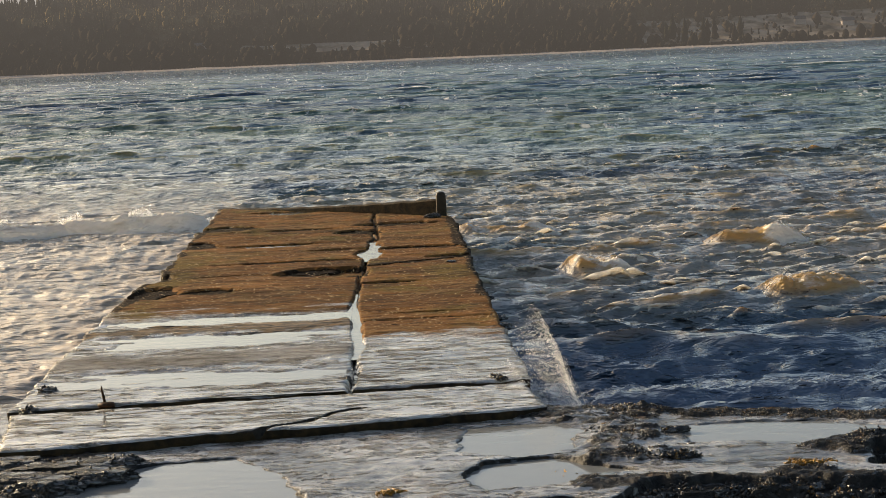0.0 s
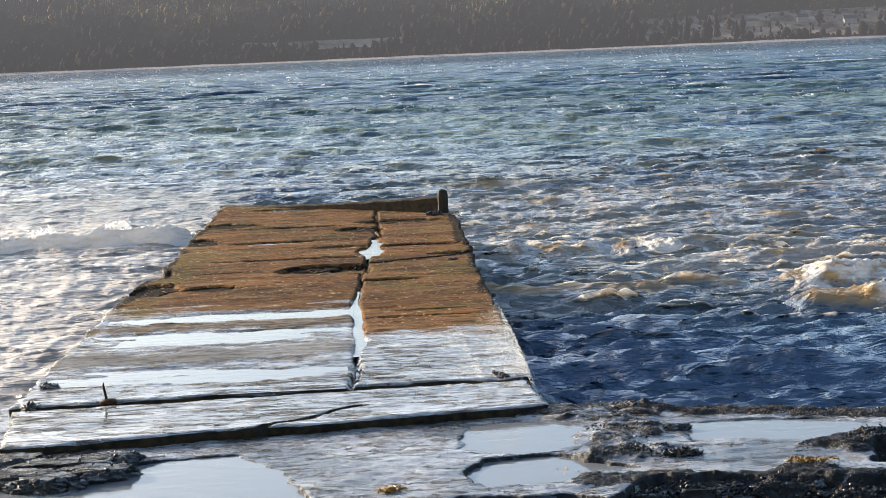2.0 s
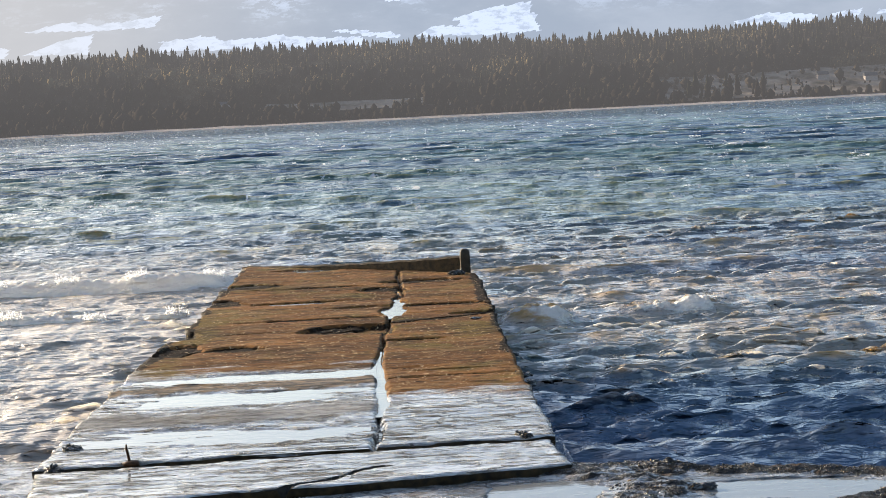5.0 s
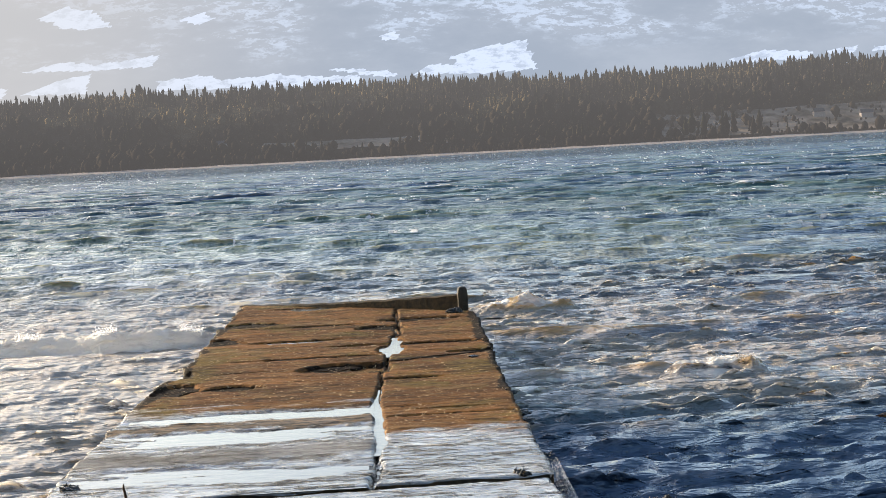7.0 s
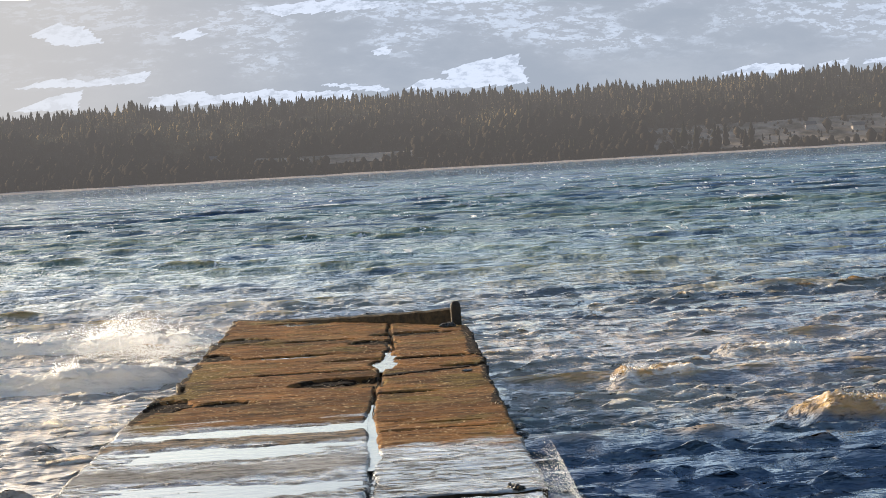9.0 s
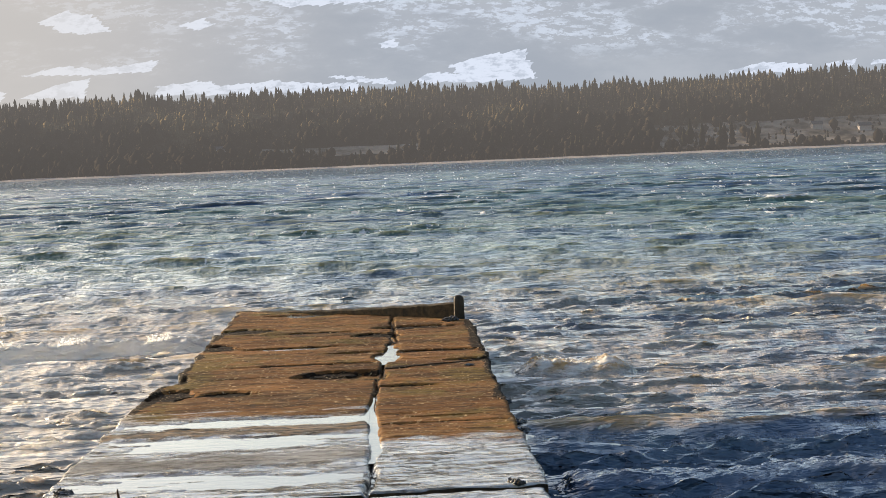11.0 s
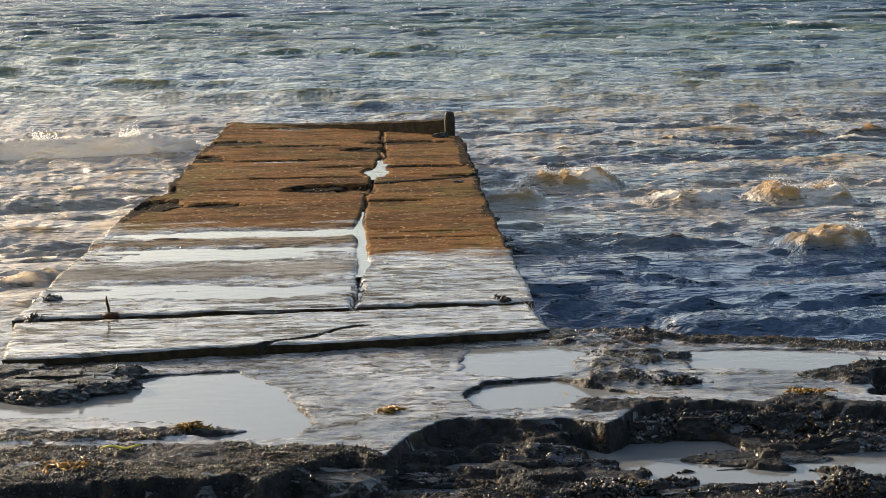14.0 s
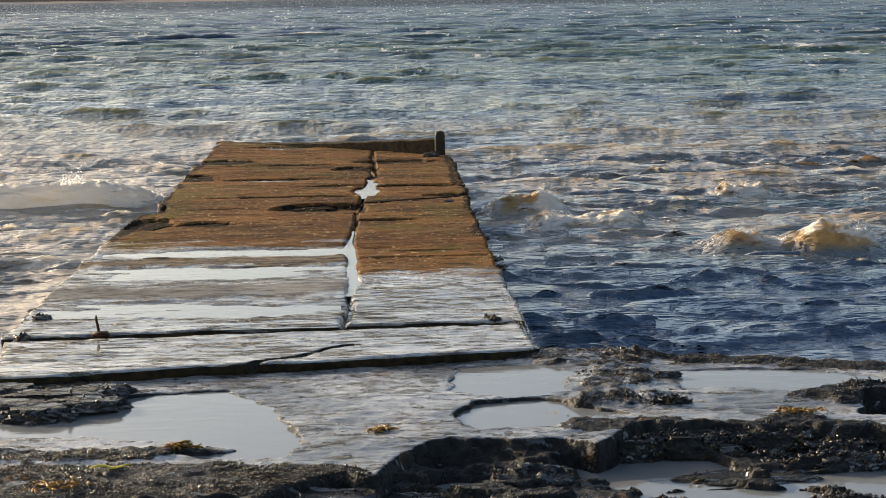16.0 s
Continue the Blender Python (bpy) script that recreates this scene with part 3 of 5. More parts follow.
def deck_height(x, y):
    z = DECK + 0.014 * (fbm(x * 0.55 + 4, y * 2.1, 4) - 0.5) + 0.026 * (fbm(x * 2.2, y * 11.0, 5, 0.72) - 0.5)
    z = z + 0.020 * smooth(15.85, 16.6, y + 1.85 * smooth(-0.32, -0.26, x) + 1.6 * (fbm(x * 0.9, y * 0.9 + 30, 4) - 0.5)) - 0.002
    inner = smooth(-0.28, -0.36, x)
    z = z + 0.014 * inner * (smooth(0.34, 0.20, np.abs(y - 15.42 + 0.8 * (fbm(x * 1.1, y * 0.8, 4, 0.65) - 0.5))) + smooth(0.46, 0.1, np.abs(y - 13.85 + 0.9 * (fbm(x * 1.3 + 8, y * 0.8, 4, 0.65) - 0.5))))
    for cx, cy, rx, ry, drop in ((-0.20, 20.75, 0.17, 0.50, 0.034), (-0.12, 21.6, 0.08, 0.30, 0.03), (-1.45, 22.05, 0.55, 0.16, 0.045), (-1.55, 26.9, 0.5, 0.26, 0.045),
                                 (-0.6, 21.3, 0.35, 0.10, 0.03), (-1.3, 15.92, 1.30, 0.24, 0.015), (-1.55, 14.75, 0.95, 0.36, 0.014), (-0.75, 15.0, 0.5, 0.20, 0.009), (-1.5, 12.95, 1.2, 0.28, 0.012), (-1.9, 13.25, 0.7, 0.14, 0.010)):
        yw = y + 0.32 * (fbm(x * 1.3 + cy, y * 0.5, 3) - 0.5)
        d = np.hypot((x - cx) / rx, (yw - cy) / ry) + 0.7 * (fbm(x * 2.3, y * 5.0, 3) - 0.5) + 0.5 * (fbm(x * 7, y * 16.0, 3, 0.65) - 0.5)
        z = z - drop * smooth(1.1, 0.85, d)
    for cx, cy, rx, ry, depth in HOLLOWS:
        d = np.hypot((x - cx) / rx, (y - cy) / ry) + 1.1 * (fbm(x * 3.3 + cx, y * 3.0, 4, 0.6) - 0.5)
        z = z - depth * smooth(1.05, 0.90, d) * (0.6 + 0.8 * fbm(x * 9, y * 9, 3))
    # the joint, washed out into a channel along its inner part
    half = 0.004 + 0.026 * smooth(13.6, 14.3, y) * smooth(16.9, 16.0, y) * (0.5 + fbm(y * 3.0, y * 0 + 4, 3)) + 0.03 * smooth(12.2, 12.6, y) * smooth(13.4, 13.0, y) * fbm(y * 4.0, y * 0, 3)
    z = z - 0.045 * smooth(half + 0.022, half, np.abs(x - seam_x(y))) * smooth(12.1, 12.3, y)
    # a crack across the front slab
    along = np.clip((x + 0.94) / 0.68, 0, 1)
    off = np.abs(y - 11.02 - 0.56 * along - 0.05 * np.sin(along * 9) * along) + 0.3 * np.maximum(0, np.abs(x + 0.60) - 0.34)
    z = z - 0.05 * smooth(0.030, 0.012, off)
    return z


def slab(corners, bottom=0.10, wear=0.05, lift=0.0, name="slab"):
    """A cast slab between four corners (near left, near right, far right, far left), with worn edges."""
    a, b, c, d = [np.array(p) for p in corners]
    w, h = np.linalg.norm(b - a), np.linalg.norm(d - a)
    m, n = max(8, int(w / 0.021)), max(8, int(h / 0.024))
    u, v = np.meshgrid(np.linspace(0, 1, m), np.linspace(0, 1, n))
    p = (a * (1 - u[..., None]) + b * u[..., None]) * (1 - v[..., None]) + (d * (1 - u[..., None]) + c * u[..., None]) * v[..., None]
    x, y = p[..., 0], p[..., 1]
    near = np.minimum(np.minimum(u, 1 - u) * w, np.minimum(v, 1 - v) * h)
    pull = smooth(0.12, 0.0, near) * wear
    x = x + pull * 2.0 * (fbm(y * 3.1 + 5, x * 0.4, 4) - 0.5)
    y = y + pull * 2.0 * (fbm(x * 3.1 + 50, y * 0.4, 4) - 0.5)
    z = deck_height(x, y) + lift - smooth(0.030, 0.0, near) * (0.012 + 0.05 * np.maximum(0, fbm(x * 4, y * 4, 3) - 0.5))
    top = np.stack([x, y, z], -1).reshape(-1, 3)
    ring = np.concatenate([np.arange(m), np.arange(1, n) * m + m - 1, (n - 1) * m + np.arange(m - 2, -1, -1), np.arange(n - 2, 0, -1) * m])
    verts, faces = [top], [quads(n, m)]
    previous, count = ring, len(top)
    for depth, inset in ((0.35, 0.02), (0.7, 0.035), (1.0, 0.03)):
        low = top[ring].copy()
        low[:, 2] = low[:, 2] * (1 - depth) + bottom * depth
        mid = low.mean(0)
        away = mid - low
        away[:, 2] = 0
        away /= np.linalg.norm(away, axis=1)[:, None]
        low += away * (inset * 2 * fbm(low[:, 0] * 6 + low[:, 1] * 6, low[:, 2] * 9, 3))[:, None]
        verts.append(low)
        here = np.arange(len(ring)) + count
        faces.append(np.stack([previous, here, np.roll(here, -1), np.roll(previous, -1)], 1))
        previous, count = here, count + len(ring)
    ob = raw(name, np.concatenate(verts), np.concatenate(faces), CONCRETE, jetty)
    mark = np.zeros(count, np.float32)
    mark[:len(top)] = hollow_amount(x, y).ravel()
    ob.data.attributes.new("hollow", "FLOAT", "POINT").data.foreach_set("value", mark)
    # upright sides painted dark for their shade
    ob.data.materials.append(ALGAE_SHADE)
    sides = np.zeros(sum(len(f) for f in faces), np.int32)
    sides[len(faces[0]):] = 1
    ob.data.polygons.foreach_set("material_index", sides)
    return ob


LEFT, RIGHT, SEAM = -2.75, 1.02, -0.30
slab(((-2.56, 10.80), (1.05, 11.34), (0.99, 12.22), (-2.73, 12.02)), 0.36, wear=0.035, lift=-0.011)
slab(((LEFT - 0.02, 12.10), (-0.306, 12.25), (-0.306, 15.65), (LEFT - 0.03, 15.6)), -0.9, wear=0.035)
slab(((LEFT - 0.03, 15.61), (-0.306, 15.66), (-0.302, 19.25), (LEFT + 0.03, 19.0)), -0.9, wear=0.035)
slab(((SEAM + 0.0, 12.26), (RIGHT, 12.27), (RIGHT - 0.03, 15.75), (SEAM + 0.0, 15.73)), -0.9)
slab(((SEAM + 0.0, 15.74), (RIGHT - 0.03, 15.77), (RIGHT - 0.02, 19.96), (SEAM + 0.02, 19.38)), -0.9)
slab(((SEAM + 0.03, 19.41), (RIGHT - 0.02, 20.0), (RIGHT, 21.05), (SEAM + 0.17, 21.15)), -0.9, wear=0.09)
slab(((LEFT + 0.12, 19.04), (SEAM - 0.0, 19.30), (SEAM + 0.13, 22.2), (LEFT + 0.08, 22.3)), -0.9, wear=0.10)
slab(((SEAM + 0.17, 21.18), (RIGHT, 21.08), (RIGHT, 25.0), (SEAM + 0.16, 26.1)), -0.9, wear=0.06)
slab(((LEFT + 0.08, 22.32), (SEAM + 0.13, 22.22), (SEAM + 0.14, 26.15), (LEFT + 0.05, 28.25)), -0.9, wear=0.08)

# rubble core under the joints
bm = bmesh.new()
bmesh.ops.create_cube(bm, size=1.0)
for q in bm.verts:
    q.co = Vector((LEFT + 0.15 if q.co.x < 0 else RIGHT - 0.15, 12.35 if q.co.y < 0 else (24.8 if q.co.x > 0 else 27.5), -1.0 if q.co.z < 0 else DECK - 0.055))
bmesh.ops.subdivide_edges(bm, edges=bm.edges, cuts=3, use_grid_fill=True)
part("core", bm, CONCRETE, jetty, "rubble fill between the slabs", smooth=False)

# upstand along the far end, rising towards the post
bm = bmesh.new()
rows = []
for k in range(25):
    f = k / 24
    x, y = LEFT + 0.08 + f * 3.55, 28.15 - f * 2.75
    tall = 0.025 + 0.225 * f ** 1.6 + 0.008 * math.sin(k * 2.3)
    ring = [bm.verts.new((x + dx, y + dy, z)) for dx, dy, z in ((0, -0.07, DECK - 0.05), (0, -0.065, DECK + tall - 0.02), (0, -0.045, DECK + tall), (0, 0.06, DECK + tall), (0, 0.08, DECK + tall - 0.02), (0, 0.09, DECK - 0.3))]
    if rows:
        for i in range(5):
            bm.faces.new((rows[-1][i], ring[i], ring[i + 1], rows[-1][i + 1]))
    else:
        bm.faces.new(ring)
    rows.append(ring)
bm.faces.new(rows[-1][::-1])
# the kerb takes the same colour, its front shade painted in
part("kerb", bm, ALGAE_SHADE, jetty, "raised concrete kerb at the far end", smooth=False)

# rounded end post
bm = bmesh.new()
section = [(-0.075, -0.06), (-0.06, -0.08), (0.06, -0.08), (0.075, -0.06), (0.075, 0.06), (0.06, 0.08), (-0.06, 0.08), (-0.075, 0.06)]
rows = []
for z, k in ((0.30, 1.0), (0.60, 1.02), (0.80, 1.0), (0.86, 0.96), (0.895, 0.80), (0.912, 0.50), (0.918, 0.18)):
    ring = [bm.verts.new((0.86 + x * k, 25.25 + y * k, z)) for x, y in section]
    if rows:
        for i in range(8):
            bm.faces.new((rows[-1][i], rows[-1][(i + 1) % 8], ring[(i + 1) % 8], ring[i]))
    rows.append(ring)
bm.faces.new(rows[-1])
part("post", bm, WOOD, jetty, "dark rounded end post")


def puddle_sheet(x0, x1, y0, y1, z):
    bm = bmesh.new()
    bm.faces.new([bm.verts.new(p) for p in ((x0, y0, z), (x1, y0, z), (x1, y1, z), (x0, y1, z))])
    return tagged(part("puddle", bm, PUDDLE), "thin puddle of rain and spray water on concrete", "puddle", "puddles on the jetty")


puddle_sheet(-2.66, -0.35, 12.2, 15.3, DECK - 0.007)
puddle_sheet(-2.66, -0.35, 15.3, 17.3, DECK - 0.007)
puddle_sheet(-0.22, 0.93, 12.35, 15.6, DECK - 0.008)
puddle_sheet(-0.40, -0.20, 13.5, 17.3, DECK - 0.012)
puddle_sheet(-2.5, -1.05, 11.1, 11.95, DECK - 0.019)
puddle_sheet(-0.2, 0.9, 11.45, 12.05, DECK - 0.018)
puddle_sheet(-2.1, -0.9, 21.75, 22.2, DECK - 0.002)
puddle_sheet(-0.45, 0.05, 20.0, 22.1, DECK - 0.004)
puddle_sheet(-2.3, -0.4, 26.3, 27.4, DECK - 0.004)

# ---- things on the jetty ----
def build_stick():
    stick = empty("iron_rod", "bent rusty reinforcement rod standing in a slab joint", "iron rod")
    bm = bmesh.new()
    rows = []
    for x, z, r in ((0.0, -0.06, 0.012), (0.004, 0.02, 0.011), (-0.004, 0.07, 0.010), (-0.012, 0.11, 0.008), (-0.010, 0.135, 0.005)):
        ring = [bm.verts.new((-2.085 + x + r * math.cos(k * math.pi / 3), 12.13 + r * math.sin(k * math.pi / 3), DECK + z)) for k in range(6)]
        if rows:
            for i in range(6):
                bm.faces.new((rows[-1][i], rows[-1][(i + 1) % 6], ring[(i + 1) % 6], ring[i]))
        rows.append(ring)
    bm.faces.new(rows[-1])
    part("rod", bm, RUST, stick)
    bm = bmesh.new()
    bmesh.ops.create_icosphere(bm, subdivisions=2, radius=0.05)
    for q in bm.verts:
        q.co = Vector((-2.06 + q.co.x * 1.4 * (1 + 0.4 * noise.noise(q.co * 30)), 12.12 + q.co.y, DECK - 0.005 + q.co.z * 0.5))
    part("rust_lump", bm, RUST, stick, "lump of rust and weed at its foot")


build_stick()


def lump(name, x, y, z, sx, sy, sz, seed, material, flat=0.0, rough=0.35, label="", category="rock", group="", shells=0, rng=None):
    """A weathered boulder, flat-topped where asked, with mussels on its near side."""
    top = tagged(new(name), label, category, group)
    bm = bmesh.new()
    bmesh.ops.create_icosphere(bm, subdivisions=5 if sx > 0.12 else 4, radius=1.0)
    off = Vector((seed * 3.7, seed * 1.3, seed * 7.1))
    for q in bm.verts:
        d = q.co.normalized()
        r = 1 + rough * noise.noise(d * 1.5 + off) + rough * 0.6 * noise.noise(d * 3.7 + off) - rough * 0.45 * abs(noise.noise(d * 7 + off)) + rough * 0.30 * noise.noise(d * 15 + off)
        p = d * r
        level = p.z * 4.0 + 0.6 * noise.noise(Vector((p.x * 2, p.y * 2, seed)))
        p.z = 0.45 * p.z + 0.55 * (math.floor(level) + min(1.0, 2.6 * (level - math.floor(level)))) / 4.0
        if flat:
            p.z = min(p.z, flat + 0.12 * noise.noise(Vector((p.x * 2, p.y * 2, 0)) + off))
        q.co = Vector((p.x * sx, p.y * sy, p.z * sz))
    surface = [(q.co.copy(), q.co.normalized()) for q in bm.verts if q.co.z > -0.1 * sz]
    part("stone", bm, material, top)
    if shells:
        pick = [surface[i] for i in rng.choice(len(surface), shells) if noise.noise(surface[i][0] * 6 + off) > -0.12]
        if pick:
            c = np.array([p[:] for p, d in pick]) + rng.randn(len(pick), 3) * 0.008
            size = 0.007 + 0.011 * rng.rand(len(pick), 1)
            ob = scatter("mussel_crust", c, size * np.array([1.0, 0.6, 1.5]), SHELL, rng, top, "crust of dark and amber mussel shells")
            ob["kind"] = "stuff"
    top.location = (x, y, z)
    return top


rng = np.random.RandomState(3)
RIDGE = "low dark rock overgrown with mussels and brown weed"


def lay_rocks(rows, first, lift):
    """Rows: x, y, z, half length, half depth, half height, flatness, shells."""
    for i, (x, y, z, sx, sy, sz, flat, n) in enumerate(rows):
        lump("rock", x, y, z + lift, sx, sy, sz, first + i, ROCK, flat, 0.34, RIDGE if n > 150 else "dark wet boulder lying among shore pools", "rock", "rocks on the shore", n, rng)


# the weedy ridge along the edge of the shelf
lay_rocks(((1.35, 9.40, 0.25, 0.30, 0.12, 0.15, 0.75, 500), (1.78, 9.44, 0.25, 0.34, 0.14, 0.15, 0.8, 600), (2.22, 9.48, 0.25, 0.34, 0.16, 0.16, 0.8, 600), (2.56, 9.36, 0.24, 0.24, 0.14, 0.14, 0.7, 500),
           (1.16, 9.56, 0.31, 0.18, 0.07, 0.07, 0.0, 260), (2.55, 9.08, 0.21, 0.42, 0.09, 0.11, 0.0, 620), (2.95, 9.10, 0.21, 0.34, 0.10, 0.11, 0.0, 520), (2.12, 9.24, 0.21, 0.22, 0.06, 0.09, 0.0, 260)), 1, 0.05)
# boulders among the lower pools
lay_rocks(((0.78, 8.86, 0.25, 0.26, 0.14, 0.12, 0.0, 60), (0.56, 8.77, 0.24, 0.16, 0.10, 0.08, 0.0, 40), (1.05, 8.79, 0.24, 0.15, 0.09, 0.08, 0.0, 60), (1.07, 8.36, 0.24, 0.22, 0.09, 0.12, 0.6, 640),
           (1.46, 8.32, 0.25, 0.19, 0.06, 0.06, 0.6, 30), (1.44, 8.50, 0.24, 0.14, 0.05, 0.06, 0.0, 160), (1.98, 8.28, 0.25, 0.16, 0.07, 0.08, 0.7, 60), (1.72, 8.36, 0.25, 0.07, 0.04, 0.05, 0.0, 20), (2.36, 8.24, 0.27, 0.26, 0.11, 0.09, 0.0, 650),
           (0.40, 8.26, 0.24, 0.30, 0.10, 0.09, 0.7, 60), (0.75, 8.46, 0.23, 0.20, 0.08, 0.07, 0.6, 80), (0.12, 8.62, 0.25, 0.20, 0.10, 0.09, 0.6, 60), (1.16, 8.17, 0.27, 0.10, 0.04, 0.04, 0.6, 20), (0.2, 8.06, 0.26, 0.26, 0.07, 0.07, 0.7, 60)), 7, 0.03)
# the black block at the end of the mussel bed
lump("rock", -0.34, 8.48, 0.28, 0.34, 0.17, 0.17, 63, ROCK, 0.75, 0.22, "black smooth-faced rock block above a pool", "rock", "rocks on the shore", 40, rng)
# low rocks on the shelf by the water's edge
lay_rocks(((2.02, 11.28, 0.29, 0.34, 0.08, 0.085, 0.0, 120), (2.50, 11.08, 0.27, 0.34, 0.08, 0.08, 0.0, 80), (3.0, 10.93, 0.27, 0.30, 0.08, 0.07, 0.0, 60), (1.55, 11.50, 0.37, 0.26, 0.14, 0.05, 0.0, 420),
           (1.42, 10.84, 0.39, 0.16, 0.14, 0.04, 0.0, 300), (1.40, 10.12, 0.39, 0.20, 0.07, 0.05, 0.0, 380), (1.72, 10.04, 0.39, 0.12, 0.05, 0.05, 0.0, 240), (2.95, 10.26, 0.34, 0.40, 0.12, 0.10, 0.0, 420),
           (2.60, 10.12, 0.36, 0.14, 0.06, 0.07, 0.6, 20), (1.82, 10.74, 0.41, 0.10, 0.03, 0.03, 0.0, 30)), 25, 0.05)
# the flat slab lying in the pool, and layered rocks by the far corner of the shelf
lump("rock", 1.98, 8.94, 0.25, 0.40, 0.16, 0.11, 41, ROCK, 0.55, 0.28, "flat-topped wet stone slab lying in a pool", "rock", "rocks on the shore", 60, rng)
for i, (x, y, sx) in enumerate(((-2.07, 10.46, 0.34), (-1.86, 10.24, 0.26), (-2.46, 10.64, 0.24), (-2.30, 10.20, 0.30), (-1.82, 10.56, 0.20), (-2.66, 10.32, 0.20), (-2.12, 10.04, 0.24))):
    lump("rock", x, y, 0.455, sx, 0.15, 0.09, 50 + i, ROCK, 0.7, 0.35, "low layered rock beside the broken slab", "rock", "rocks on the shore", 30, rng)


def shell_bed(name, label, material, x0, x1, y0, y1, n, size, threshold, seed, category):
    rng = np.random.RandomState(seed)
    x, y = rng.uniform(x0, x1, n), rng.uniform(y0, y1, n)
    keep = fbm(x * 1.8 + seed, y * 3.0, 3) > threshold
    keep &= (growth(x, y) > 0.5) | (name == "gravel")
    x, y = x[keep], y[keep]
    z = ground_height(x, y)
    s = size * (0.5 + rng.rand(len(x), 1))
    ob = scatter(name, np.stack([x, y, z + s[:, 0] * 0.25], 1), s * np.array([1.0, 0.7, 0.6]), material, rng, tilt=0.6)
    return tagged(ob, label, category, kind="stuff")


shell_bed("mussel_bed", "bed of small dark mussel shells on wet rock", SHELL, -2.9, -0.3, 8.35, 9.12, 12000, 0.0070, 0.36, 1, "mussels")
shell_bed("mussel_bed", "scattered mussel shells along the rock edge", SHELL, 0.95, 3.4, 9.6, 11.7, 12000, 0.0070, 0.50, 2, "mussels")
shell_bed("mussel_bed", "scattered shells on the lower rocks", SHELL, -0.4, 3.0, 8.1, 8.9, 5000, 0.0085, 0.50, 4, "mussels")
shell_bed("gravel", "fine grey gravel of the beach", PEBBLE, 0.3, 3.0, 7.5, 8.35, 12000, 0.0065, 0.0, 3, "gravel")
shell_bed("gravel", "coarse dark gravel and shell grit", PEBBLE, -2.6, 0.2, 7.6, 8.5, 9000, 0.0075, 0.3, 5, "gravel")

# weed tufts, a leaf and a twig
for x, y, s, where in ((-1.72, 8.50, 0.13, "rock"), (-1.15, 9.17, 0.06, "rock"), (-0.05, 9.50, 0.06, "rock"), (1.03, 9.84, 0.09, "rock"), (-2.6, 10.72, 0.12, "rock"), (2.45, 9.74, 0.10, "rock")):
    r2 = np.random.RandomState(int(abs(x) * 100))
    n = 60
    c = np.stack([x + r2.randn(n) * s * 0.7, y + r2.randn(n) * s * 0.35, np.zeros(n)], 1)
    c[:, 2] = ground_height(c[:, 0], c[:, 1]) + 0.008 + 0.01 * r2.rand(n)
    ob = scatter("seaweed", c, (0.006 + 0.012 * r2.rand(n, 1)) * np.array([2.4, 0.7, 0.5]), WEED, r2, tilt=0.4)
    tagged(ob, "small tuft of orange-brown weed on wet rock", "seaweed", "weed tufts", "stuff")
for x, y, length, width, mat, name, label, turn in ((-1.48, 8.78, 0.11, 0.022, LEAF, "leaf", "yellow fallen leaf on dark gravel", 0.2), (-0.60, 8.50, 0.10, 0.006, WOOD, "twig", "thin pale twig on wet rock", -0.5)):
    bm = bmesh.new()
    rows = []
    for k in range(9):
        f = k / 8 - 0.5
        w = width * (1 - (2 * f) ** 2) ** 0.5 + 0.002
        px, py = x + f * length * 2 * math.cos(turn), y + f * length * 2 * math.sin(turn)
        z = float(ground_height(px, py)) + 0.02 + 0.012 * math.sin(k)
        ring = [bm.verts.new((px, py - w, z)), bm.verts.new((px, py, z + 0.006)), bm.verts.new((px, py + w, z)), bm.verts.new((px, py, z - 0.003))]
        if rows:
            for i in range(4):
                bm.faces.new((rows[-1][i], rows[-1][(i + 1) % 4], ring[(i + 1) % 4], ring[i]))
        else:
            bm.faces.new(ring)
        rows.append(ring)
    bm.faces.new(rows[-1][::-1])
    tagged(part(name, bm, mat), label, name)

# clumps growing on the worn edges of the jetty
for x, y, z, s in ((-2.6, 12.75, 0.55, 0.055), (-2.62, 12.12, 0.52, 0.06), (0.80, 12.28, 0.56, 0.028), (0.76, 12.40, 0.55, 0.022), (1.0, 15.4, 0.52, 0.06), (1.0, 14.9, 0.52, 0.07), (0.98, 16.6, 0.54, 0.05), (0.72, 24.9, 0.58, 0.10), (0.75, 19.45, 0.56, 0.05)):
    lump("mussel_clump", x, y, z, s * 1.3, s, s * 0.5, int(abs(x * y)), ROCK, 0.0, 0.4, "small clump of mussels and weed on worn concrete", "mussel clump", "clumps on the jetty", 60, rng)

